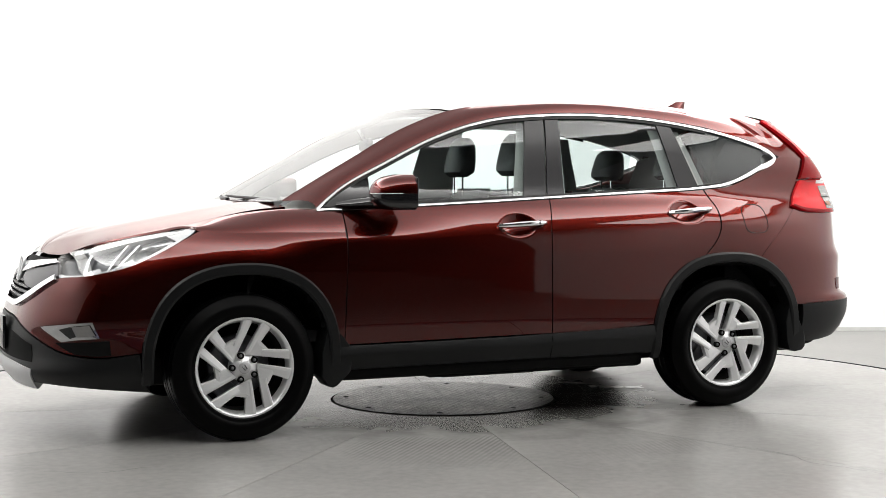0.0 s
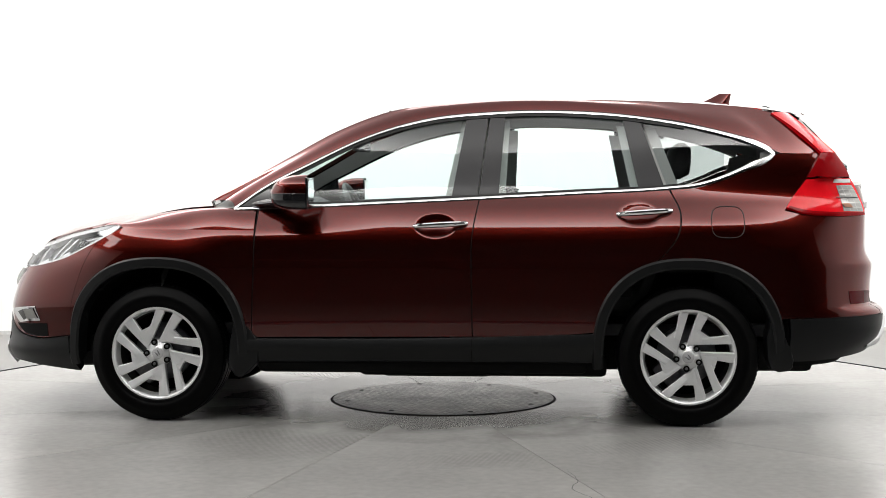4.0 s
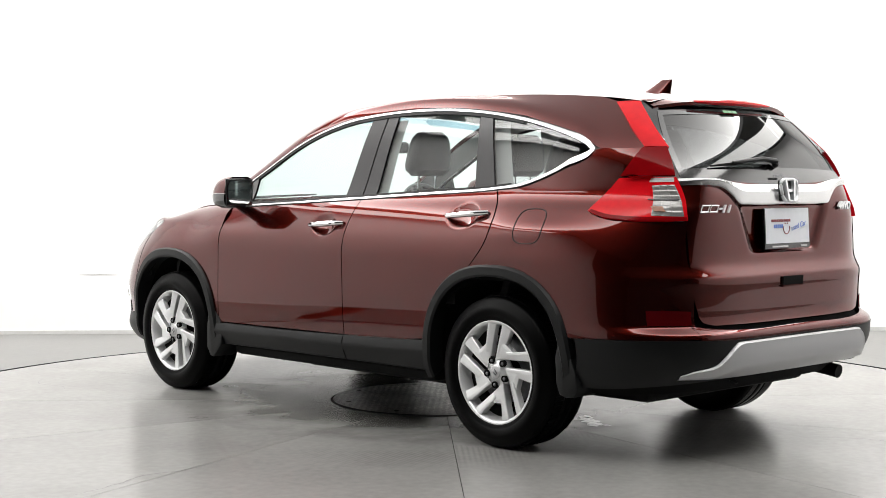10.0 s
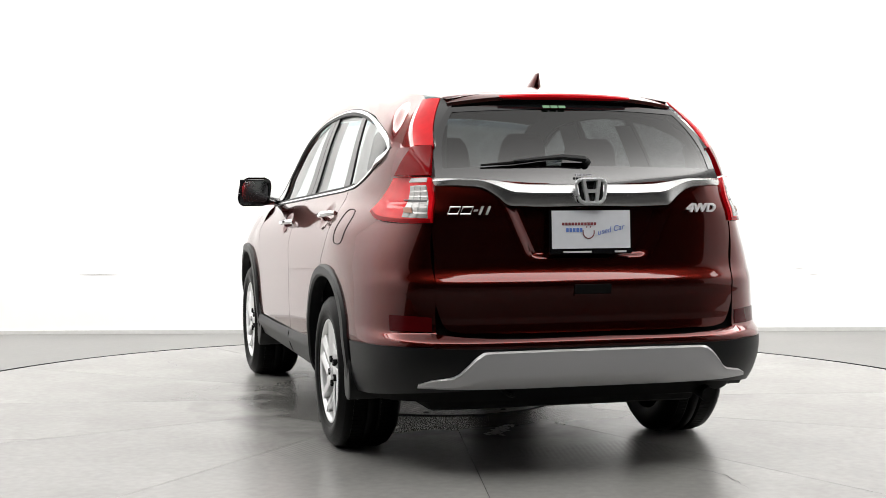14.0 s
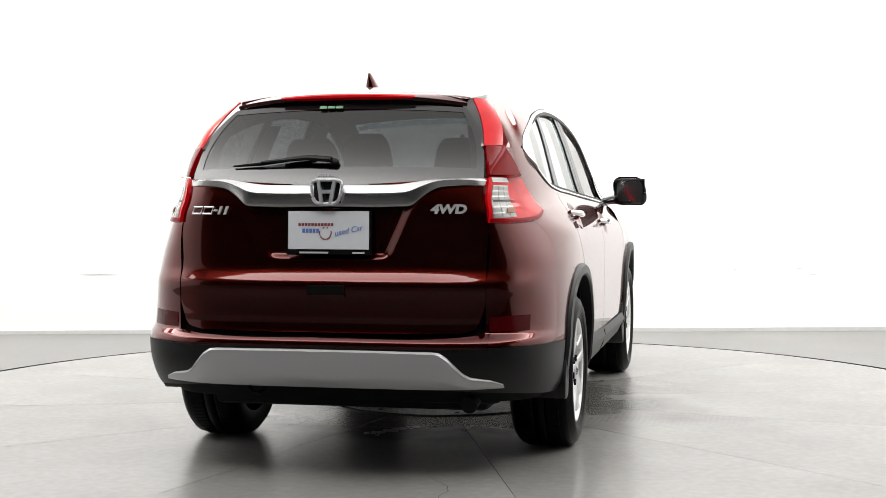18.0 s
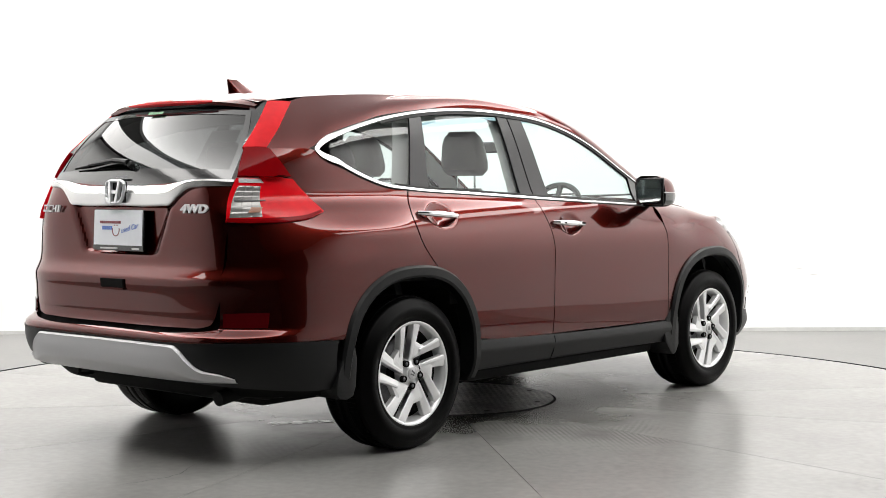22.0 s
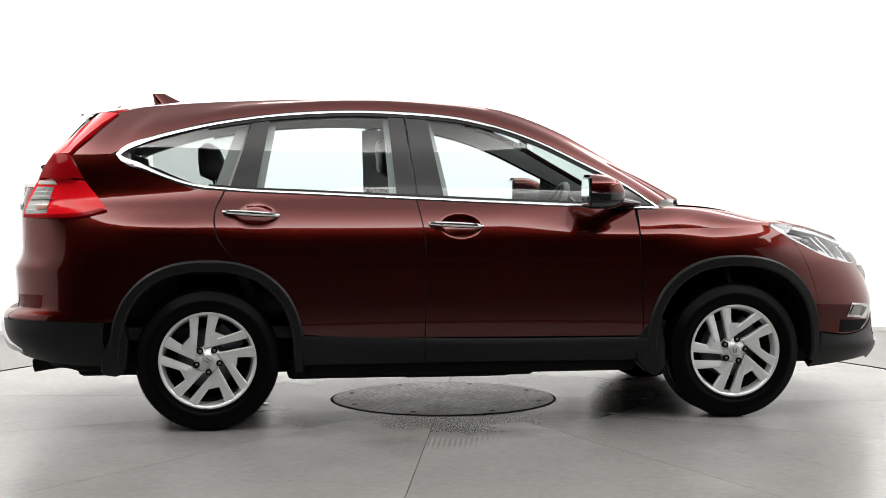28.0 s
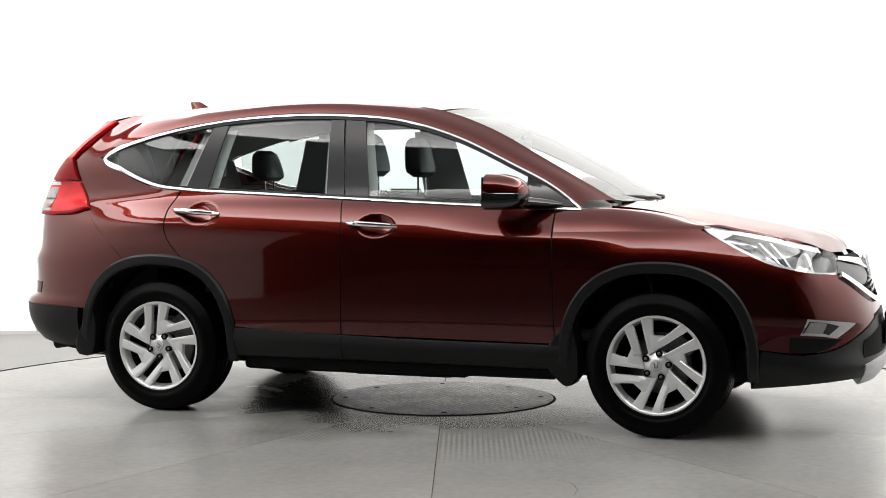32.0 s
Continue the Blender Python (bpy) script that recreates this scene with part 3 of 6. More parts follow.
# edge of the roof: windscreen side, roof channel, down to the upper tail lamp
EDGE = [(1.075, 0.672, 1.112), (0.95, 0.652, 1.182), (0.70, 0.632, 1.322), (0.426, 0.606, 1.470), (0.16, 0.588, 1.565), (-0.15, 0.578, 1.602), (-0.46, 0.572, 1.616), (-0.80, 0.57, 1.616), (-1.10, 0.566, 1.607),
        (-1.50, 0.55, 1.585), (-1.75, 0.523, 1.560), (-1.87, 0.497, 1.540)]


for mirror in SIDES:
    # front wing
    side_part("front_wing", [("x", 0.833, 0.44), ("x", 1.2, 0.44), ("x", 1.5, 0.44), ("x", 1.78, 0.44)], [("x", 0.818, 0.965), ("x", 1.1, 0.968), ("x", 1.4, 0.972), ("x", 1.50, 0.977), ("x", 1.57, 0.94), ("x", 1.64, 0.90)], 56, 34, PAINT, car, mirror,
              holes=[(AF, ZA + 0.005, 0.455)], left=[("x", 0.828, 0.62), ("x", 0.818, 0.85)], right=[("x", 1.765, 0.60), ("x", 1.71, 0.78)])
    # top of the wing, up to the bonnet seam
    bm = bmesh.new()
    lo = [skin(*q) for q in spline(gz([("x", 0.818, 0.965), ("x", 1.1, 0.968), ("x", 1.4, 0.972), ("x", 1.51, 0.979)]), 30)]
    hi = [Vector(q) for q in spline([(0.818, 0.797, 1.068), (1.0, 0.768, 1.076), (1.2, 0.730, 1.066), (1.4, 0.711, 1.036), (1.54, 0.70, 1.002)], 30)]
    rows = [sweep(a, b, Vector((0, -0.35, 0.94)), Vector((0, -0.97, 0.2))) for a, b in zip(lo, hi)]
    add_grid(bm, rows, mirror=mirror)
    outward(bm)
    rim_in(bm, 0.012)
    part("wing_top", bm, PAINT, car)
    bm = bmesh.new()  # strip of the wing between lamp and bonnet
    lo = [skin(*q) for q in spline(gz([("x", 1.505, 0.981), ("x", 1.56, 0.991), ("x", 1.66, 0.974), ("x", 1.80, 0.947), ("x", 1.93, 0.908)]), 24)]
    hi = [Vector(q) for q in spline([(1.53, 0.703, 1.005), (1.66, 0.678, 0.980), (1.75, 0.658, 0.962), (1.85, 0.622, 0.940), (1.955, 0.57, 0.914)], 24)]
    rows = [sweep(a, b, Vector((0, -0.5, 0.86)), Vector((0, -0.98, 0.15)), 6) for a, b in zip(lo, hi)]
    add_grid(bm, rows, mirror=mirror)
    outward(bm)
    part("wing_strip", bm, PAINT, car)
    # doors
    fd = side_part("front_door", [("x", -0.262, 0.447), ("x", 0.3, 0.442), ("x", 0.828, 0.438)], [("x", -0.291, 1.112), ("x", 0.3, 1.088), ("x", 0.806, 1.068)], 100, 70, PAINT, car, mirror, dents=[(-0.085, 0.985, 0.096, 0.056, 0.014)],
                   left=[("x", -0.258, 0.7), ("x", -0.262, 0.95)], right=[("x", 0.822, 0.62), ("x", 0.812, 0.85)])
    rd = side_part("rear_door", [("x", -0.86, 0.47), ("x", -0.6, 0.451), ("x", -0.268, 0.447)], [("x", -1.222, 1.158), ("x", -0.75, 1.138), ("x", -0.297, 1.112)], 90, 70, PAINT, car, mirror, dents=[(-1.075, 1.045, 0.096, 0.056, 0.014)],
                   left=[("x", -0.885, 0.58), ("x", -1.0, 0.72), ("x", -1.17, 0.83), ("x", -1.262, 0.96), ("x", -1.268, 1.05)], right=[("x", -0.264, 0.7), ("x", -0.268, 0.95)])
    # rear quarter: below the window line, round to the lamp
    side_part("rear_quarter", [("x", -0.868, 0.47), ("x", -1.2, 0.52), ("x", -1.6, 0.535), ("x", -1.83, 0.542)],
              [("x", -1.230, 1.160), ("x", -1.365, 1.172), ("x", -1.50, 1.212), ("x", -1.62, 1.262), ("x", -1.69, 1.288), ("x", -1.745, 1.333), ("x", -1.86, 1.338), ("r", 0.64, 1.338)], 64, 44, PAINT, car, mirror,
              holes=[(AR, ZA + 0.005, 0.455)], left=[("x", -0.893, 0.58), ("x", -1.008, 0.72), ("x", -1.178, 0.83), ("x", -1.27, 0.96), ("x", -1.276, 1.05)],
              right=[("x", -1.828, 0.80), ("x", -1.83, 1.02), ("x", -1.95, 1.2)])
    side_part("rear_corner", [("x", -1.56, 0.542), ("x", -1.9, 0.546), ("r", 0.72, 0.553), ("r", 0.632, 0.555)], [("x", -1.79, 1.052), ("x", -1.90, 1.036), ("r", 0.70, 1.03), ("r", 0.637, 1.032)], 44, 40, PAINT, car, mirror, off=0.003, fold=0.006, holes=[(AR, ZA + 0.005, 0.455)],
              left=[("x", -1.50, 0.78), ("x", -1.56, 0.852), ("x", -1.66, 0.94)], right=[("r", 0.637, 0.65), ("r", 0.637, 0.80)])
    # roof side: from the window line up to the roof edge
    bm = bmesh.new()
    lo = [skin(*q) for q in spline(gz([("x", x, z + 0.004) for x, z in TOPLINE[:-1]] + [("x", -1.76, 1.34), ("x", -1.87, 1.337), ("x", -1.962, 1.334)]), 70)]
    hi = [Vector(q) for q in spline(EDGE[:-2] + [(-1.64, 0.541, 1.571), (-1.742, 0.551, 1.546)], 70)]
    rows = []
    for a, b in zip(lo, hi):
        d = b - a
        flat = min(max((-0.55 - a.x) / 0.5, 0), 1)
        rows.append(sweep(a, b, (Vector((d.x * 0.3, -0.33 * d.length, 0.94 * d.length)).normalized() + 0.3 * flat * d.normalized()).normalized(), Vector((d.x, d.y, d.z * (0.35 + 0.35 * flat))).normalized(), 10))
    add_grid(bm, rows, mirror=mirror)
    outward(bm)
    part("roof_side", bm, PAINT, car)
    # sill and wheel arch mouldings
    bm = bmesh.new()
    rows = []
    for p, q in zip(spline(gz([("x", -0.88, 0.318), ("x", 0.0, 0.318), ("x", 0.9, 0.312)]), 30), spline(gz([("x", -0.86, 0.462), ("x", 0.0, 0.437), ("x", 0.86, 0.43)]), 30)):
        rows.append([skin(*(p + (q - p) * w), o) for w, o in ((0, -0.06), (0, 0.0), (0.05, 0.006), (0.4, 0.009), (0.56, 0.015), (0.64, 0.0175), (0.72, 0.0165), (0.95, 0.008), (1, 0.005), (1, -0.015))])
    add_grid(bm, rows, mirror=mirror)
    outward(bm)
    part("sill_moulding", bm, CLAD, car, "black plastic sill moulding with a raised edge")
    for ax, name in ((AF, "front_arch_moulding"), (AR, "rear_arch_moulding")):
        bm = bmesh.new()
        rows = []
        for i in range(49):
            a = radians(-7 + 194 * i / 48)
            row = []
            for r, o in ((0.425, -0.07), (0.425, 0.012), (0.435, 0.02), (0.468, 0.018), (0.478, 0.006), (0.478, -0.02)):
                c, q = math.cos(a), math.sin(a)
                f = (abs(c) ** 2.4 + abs(q) ** 2.4) ** (-1 / 2.4)
                x, z = ax + (r - 0.016) * f * c, ZA + (r + 0.002) * f * q
                row.append(skin(gx(x, z), z, o))
            rows.append(row)
        add_grid(bm, rows, mirror=mirror)
        outward(bm)
        part(name, bm, CLAD, car, "black plastic wheel arch moulding")
        # wheel housing
        bm = bmesh.new()
        rows = []
        for i in range(33):
            a = radians(-3 + 186 * i / 32)
            x, z = ax + 0.44 * math.cos(a), ZA + 0.44 * math.sin(a)
            rows.append([(x, 0.86, z), (x, 0.50, z)])
        add_grid(bm, rows, mirror=mirror)
        vs = [bm.verts.new((ax + 0.44 * math.cos(radians(-3 + 186 * i / 16)), (-1 if mirror else 1) * 0.5, ZA + 0.44 * math.sin(radians(-3 + 186 * i / 16)))) for i in range(17)]
        bm.faces.new(vs)
        part("wheel_housing", bm, MATT, car, "matt black wheel housing liner")
    # glass and black pillars
    def band(x0, x1, s0, s1, n, lo_off, hi_off, slant0=0.0, slant1=0.0):
        b = [("x", x0 + (x1 - x0) * i / 6, belt_z(x0 + (x1 - x0) * i / 6) + lo_off) for i in range(7)]
        t = []
        for i in range(7):
            x = s0 + (s1 - s0) * i / 6
            t.append(("x", x, top_z(x) - hi_off))
        return b, t
    b, t = band(0.86, -0.17, 0.80, -0.235, 12, 0.012, 0.026)
    side_part("front_window", b, t, 24, 14, GLASS, fd, mirror, off=-0.012, fold=0, label="clear door window glass")
    b, t = band(-0.375, -1.09, -0.405, -1.02, 12, 0.012, 0.026)
    side_part("rear_window", b, t, 20, 14, GLASS, rd, mirror, off=-0.012, fold=0, label="clear door window glass")
    b, t = band(-0.155, -0.283, -0.225, -0.333, 6, 0.008, 0.02)
    side_part("pillar_cover", b, t, 6, 14, PILLAR, fd, mirror, off=-0.003, fold=0.01, label="satin black pillar cover")
    b, t = band(-0.292, -0.388, -0.343, -0.418, 6, 0.008, 0.02)
    side_part("pillar_cover", b, t, 6, 14, PILLAR, rd, mirror, off=-0.003, fold=0.01, label="satin black pillar cover")
    b, t = band(-1.075, -1.20, -1.00, -1.085, 6, 0.008, 0.02)
    side_part("pillar_cover", b, t, 6, 14, PILLAR, rd, mirror, off=-0.003, fold=0.01, label="satin black pillar cover")
    b, t = band(-1.212, -1.65, -1.095, -1.65, 12, 0.012, 0.02)
    side_part("quarter_window", b, t, 24, 12, TINT, car, mirror, off=-0.008, fold=0, label="rear quarter glass tinted for the dark cabin behind it")
    # chrome round the windows
    for nm, f, xs, o0, o1 in (("upper_window_trim", top_z, (0.93, -1.738), -0.014, 0.0), ("belt_trim", belt_z, (0.935, -1.738), -0.004, 0.009)):
        bm = bmesh.new()
        rows = []
        for i in range(111):
            x = xs[0] + (xs[1] - xs[0]) * (1 - (1 - i / 110) ** 1.35)
            z = f(x)
            wu, wl = float(np.interp(x, (-1.65, -1.56, -1.33, -1.1), (0.024, 0.020, 0.016, 0.014))), float(np.interp(x, (-1.65, -1.56, -1.44, -1.27, -1.1), (0.022, 0.016, 0.012, 0.010, 0.009)))
            half = (top_z(x) + belt_z(x)) / 2
            if nm[0] == "u":
                a, b2 = max(z - wu, half - 0.001) if x < -1.1 else z + o0, z
            else:
                a, b2 = z + o0, min(z + wl, half + 0.001) if x < -1.1 else z + o1
            row = []
            k = min((b2 - a) / 0.022, 1.9)
            for q, o in ((a, -0.012), (a, 0.0015 + 0.006 * k), (a * 0.75 + b2 * 0.25, 0.0025 + 0.0062 * k), (a * 0.35 + b2 * 0.65, 0.002 + 0.0042 * k), (b2, 0.0015), (b2, -0.012)):
                if o > 0:
                    tip = ramp((-1.57 - x) / 0.08)
                    o = o * (1 - tip) + (0.002 + 0.10 * (top_z(x) - q)) * tip
                row.append(skin(gx(x, q), q, o))
            rows.append(row)
        add_grid(bm, rows, mirror=mirror)
        outward(bm)
        part(nm, bm, TRIM, car, "bright chrome window trim")
    for f, xs, d0, d1 in ((top_z, (0.86, -1.30), -0.028, -0.014), (belt_z, (0.90, -1.30), 0.010, 0.019), (belt_z, (0.93, -1.62), -0.007, -0.004), (top_z, (0.93, -1.62), 0.0, 0.003)):
        bm = bmesh.new()
        rows = []
        for i in range(61):
            x = xs[0] + (xs[1] - xs[0]) * i / 60
            z = f(x)
            rows.append([skin(gx(x, z + q), z + q, o) for q, o in ((d0, -0.01), (d0, 0.002), (d1, 0.002), (d1, -0.01))])
        add_grid(bm, rows, mirror=mirror)
        outward(bm)
        part("window_seal", bm, SEALER, car, "black rubber window seal")

# bonnet
bm = bmesh.new()
seam = spline([(1.06, 0.70, 1.085), (1.2, 0.715, 1.074), (1.4, 0.70, 1.036), (1.56, 0.69, 0.998), (1.75, 0.655, 0.960), (1.95, 0.57, 0.915), (2.04, 0.46, 0.872), (2.08, 0.30, 0.862), (2.10, 0.0, 0.866)], 60)
mid = spline([(1.06, 0, 1.122), (1.25, 0, 1.110), (1.40, 0, 1.086), (1.55, 0, 1.055), (1.72, 0, 1.018), (1.85, 0, 0.993), (1.97, 0, 0.955), (2.06, 0, 0.905), (2.10, 0, 0.866)], 60)
rows = []
for a, b in zip(mid, seam):
    row = []
    for k in range(17):
        u = k / 16
        p = a + (b - a) * u
        crown = (a[2] - b[2]) * (u - u**2.6) * 0.7
        rib = 0.004 * math.exp(-(((u - 0.62) / 0.07) ** 2))
        row.append((p[0], p[1], p[2] + max(crown, 0) + rib + 0.008 * u * (1 - u)))
    rows.append(row)
for m in SIDES:
    add_grid(bm, rows, mirror=m)
bmesh.ops.remove_doubles(bm, verts=bm.verts, dist=0.0005)
outward(bm)
rim_in(bm, 0.015)
part("bonnet", bm, PAINT, car)

# windscreen
bm = bmesh.new()
side_c = spline([(1.072, 0.670, 1.113), (0.948, 0.651, 1.181), (0.70, 0.631, 1.320), (0.426, 0.605, 1.468), (0.18, 0.588, 1.559)], 24)
mid_c = spline([(1.18, 0, 1.10), (0.93, 0, 1.238), (0.68, 0, 1.376), (0.45, 0, 1.492), (0.215, 0, 1.592)], 24)
rows = []
for a, b in zip(mid_c, side_c):
    row = []
    for k in range(13):
        u = k / 12
        w2 = u**2.2
        row.append((a[0] + (b[0] - a[0]) * w2, b[1] * u, a[2] + (b[2] - a[2]) * w2))
    rows.append(row)
for m in SIDES:
    add_grid(bm, rows, mirror=m)
bmesh.ops.remove_doubles(bm, verts=bm.verts, dist=0.0005)
outward(bm)
part("windscreen", bm, GLASS, car, "clear curved windscreen glass")

# roof
bm = bmesh.new()
edge_f = spline(EDGE[4:], 40)
zc = table([(-2.0, 1.564), (-1.8, 1.591), (-1.5, 1.619), (-1.08, 1.641), (-0.77, 1.648), (-0.46, 1.646), (-0.15, 1.629), (0.10, 1.607), (0.22, 1.592)])
rows = []
for q in edge_f:
    x = q[0]
    row = []
    for k in range(13):
        u = k / 12
        dx = 0.05 * (1 - u * u) * (1 if x > 0 else 0) * max(0, (x + 0.1) / 0.26)
        row.append((x + dx, q[1] * u, zc(x + dx) + (q[2] - zc(x)) * u**2.4))
    rows.append(row)
for m in SIDES:
    add_grid(bm, rows, mirror=m)
bmesh.ops.remove_doubles(bm, verts=bm.verts, dist=0.0005)
outward(bm)
part("roof", bm, PAINT, car)

# tailgate, in a lower and an upper panel, and its glass
def plate_recess(p):
    """Depth of the hollow round the number plate, narrower at its foot."""
    side = 0.36 - 0.10 * (1.10 - p.z) / 0.22
    return 0.022 * ramp((side - abs(p.y)) / 0.06) * ramp((p.z - 0.885) / 0.03) * ramp((1.18 - p.z) / 0.03)


both_part("tailgate", [("r", 0.612, 0.640), ("r", 0.595, 0.617), ("r", 0.56, 0.606), ("r", 0.45, 0.601), ("r", 0.2, 0.598), ("r", 0.0, 0.598)], [("r", 0.632, 1.20), ("r", 0.4, 1.20), ("r", 0.2, 1.19), ("r", 0.0, 1.19)], 44, 80, PAINT, car, hollow=plate_recess, left=[("r", 0.632, 0.70), ("r", 0.635, 0.9)])
GLASSW = table([(1.18, 0.616), (1.215, 0.612), (1.333, 0.597), (1.42, 0.56), (1.50, 0.50), (1.525, 0.475)])


PANEZ = np.linspace(1.18, 1.53, 15)
PANEC = np.polyfit(PANEZ, [TAIL(z) for z in PANEZ], 2)
PANEE = np.polyfit(PANEZ, [body(gy(GLASSW(z), z, False), z).x for z in PANEZ], 2)


def rear_pane(y, z, off=0.0):
    """A point of the gently bowed rear glass."""
    xc, xe = float(np.polyval(PANEC, z)), float(np.polyval(PANEE, z))
    return Vector((xc + (xe - xc) * min(abs(y) / GLASSW(z), 1.05) ** 2.2 - 0.85 * off, y, z + 0.5 * off))


def pane_part(name, lo, hi, w0, w1, nu, nv, mat, label, off=0.0):
    """A strip of the rear glass between heights lo(w) and hi(w), for w from w0 to w1 of its half width."""
    bm = bmesh.new()
    rows = []
    for i in range(nu + 1):
        w = w0 + (w1 - w0) * i / nu
        row = []
        for j in range(nv + 1):
            z = lo(w) + (hi(w) - lo(w)) * j / nv
            row.append(rear_pane(w * GLASSW(z), z, off))
        rows.append(row)
    add_grid(bm, rows)
    outward(bm)
    return part(name, bm, mat, car, label)


def pane_foot(w):
    return 1.195 + 0.02 * w * w


def pane_top(w):
    return 1.52 - 0.018 * w * w


pane_part("rear_glass", pane_foot, pane_top, -1, 1, 40, 20, REARTINT, "dark tinted rear window glass")
# bumpers
both_part("rear_bumper", [("x", -1.76, 0.335), ("x", -1.9, 0.338), ("r", 0.72, 0.362), ("r", 0.5, 0.378), ("r", 0.0, 0.38)], [("x", -1.79, 0.54), ("x", -2.0, 0.546), ("r", 0.72, 0.55), ("r", 0.5, 0.545), ("r", 0.0, 0.545)], 40, 12, CLAD, car,
          off=0.006, fold=0.05, label="black plastic lower rear bumper")
both_part("rear_bumper_skin", [("r", 0.655, 0.545), ("r", 0.5, 0.545), ("r", 0.0, 0.545)], [("r", 0.655, 0.60), ("r", 0.58, 0.588), ("r", 0.5, 0.582), ("r", 0.0, 0.578)], 24, 6, PAINT, car, off=0.004, fold=0.05)
both_part("front_bumper", [("x", 1.73, 0.255), ("x", 1.9, 0.27), ("f", 0.6, 0.29), ("f", 0.3, 0.29), ("f", 0.0, 0.29)], [("x", 1.78, 0.43), ("x", 1.95, 0.41), ("f", 0.70, 0.42), ("f", 0.5, 0.50), ("f", 0.3, 0.56), ("f", 0.0, 0.57)], 44, 12, CLAD, car,
          off=0.006, fold=0.05, label="black plastic lower front bumper")
both_part("front_bumper_skin", [("x", 1.772, 0.437), ("x", 1.95, 0.417), ("f", 0.70, 0.427), ("f", 0.5, 0.507), ("f", 0.3, 0.567), ("f", 0.0, 0.577)],
          [("x", 1.63, 0.905), ("x", 1.80, 0.825), ("x", 1.95, 0.785), ("f", 0.55, 0.755), ("f", 0.42, 0.68), ("f", 0.25, 0.635), ("f", 0.0, 0.63)], 50, 26, PAINT, car, off=0.0015,
          left=[("x", 1.756, 0.60), ("x", 1.70, 0.78)])
# inner dark shell
bm = bmesh.new()
for m in SIDES:
    rows = []
    for i in range(81):
        g = XR - SQ + (XF - XR + 2 * SQ) * i / 80
        row = []
        for k in range(7):
            z = 0.28 + (0.72 if g < XF + 0.02 else 0.46) * k / 6
            row.append(skin(g, z, -0.035))
        rows.append(row)
    add_grid(bm, rows, mirror=m)
for ax in (AF, AR):
    gone = [f for f in bm.faces if math.hypot(f.calc_center_median().x - ax, f.calc_center_median().z - ZA) < 0.45]
    bmesh.ops.delete(bm, geom=gone, context="FACES")
part("inner_shell", bm, MATT, car, "matt black inner body shell")
bm = bmesh.new()
box(bm, (0.0, 0, 0.33), (3.9, 1.2, 0.16), bevel=0.03)
box(bm, (0.0, 0, 0.30), (1.65, 1.6, 0.10), bevel=0.03)
box(bm, (1.6, 0, 0.55), (0.9, 0.95, 0.5), bevel=0.05)
part("underbody", bm, UNDER, car, "dusty black underbody")


# ---------------------------------------------------------------- wheels


def slot_edge(side, turn, u, more=0.0):
    """A point on the long slot between two arms: side -1 or 1, u from the rim (0) to the hub (1), moved out by more."""
    o, i = [Vector((r * math.cos(radians(a + turn)), r * math.sin(radians(a + turn)))) for r, a in ((0.224, 37.5), (0.080, 58.0))]
    d = (i - o).normalized()
    return o.lerp(i, u) + Vector((-d.y, d.x)) * side * (0.0210 - 0.0035 * u + more)


def arm(kind):
    """One piece of a forked wheel arm: the two blades (0, 1) either side of the rim pocket, and the web at their root (2)."""
    n = 15
    if kind == 0:
        a = [slot_edge(1, 0, i / n) for i in range(n + 1)]
        b = [slot_edge(1, 0, i / n, 0.055 - 0.034 * i / n + 0.014 * (i / n) ** 2) for i in range(n + 1)]
    elif kind == 1:
        a = [slot_edge(-1, -72, i / n, 0.049 - 0.028 * i / n + 0.014 * (i / n) ** 2) for i in range(n + 1)]
        b = [slot_edge(-1, -72, i / n) for i in range(n + 1)]
    else:
        a = b = [None] * (n + 1)
    low = 0.0022 if kind == 2 else 0.0
    rows = []
    for k, (p, q) in enumerate(zip(a, b)):
        row = []
        wide = (q - p).length if p else 0.08
        for w, dz in ((0, -0.034), (0, -0.0035), (min(0.003 / wide, 0.2), -0.0005), (0.30, 0.0), (0.34, -0.0004), (1 - min(0.003 / wide, 0.2), -0.0075), (1, -0.0105), (1, -0.034)):
            u = 0.45 + 0.65 * k / n + 0.16 * w * (1 - w) * (1 - k / n) * 4
            c = p.lerp(q, w) if p else slot_edge(1, 0, u).lerp(slot_edge(-1, -72, u), w)
            row.append((c.x, c.y, 0.043 - 0.013 * (1 - min(c.length / 0.21, 1)) ** 1.2 + dz - low))
        rows.append(row)
    bm = bmesh.new()
    add_grid(bm, rows)
    if kind == 2:
        bm.faces.new([bm.verts.new(q) for q in rows[0]])
    bmesh.ops.recalc_face_normals(bm, faces=bm.faces)
    if sum(f.normal.z for f in bm.faces) < 0:
        bmesh.ops.reverse_faces(bm, faces=bm.faces)
    return bm


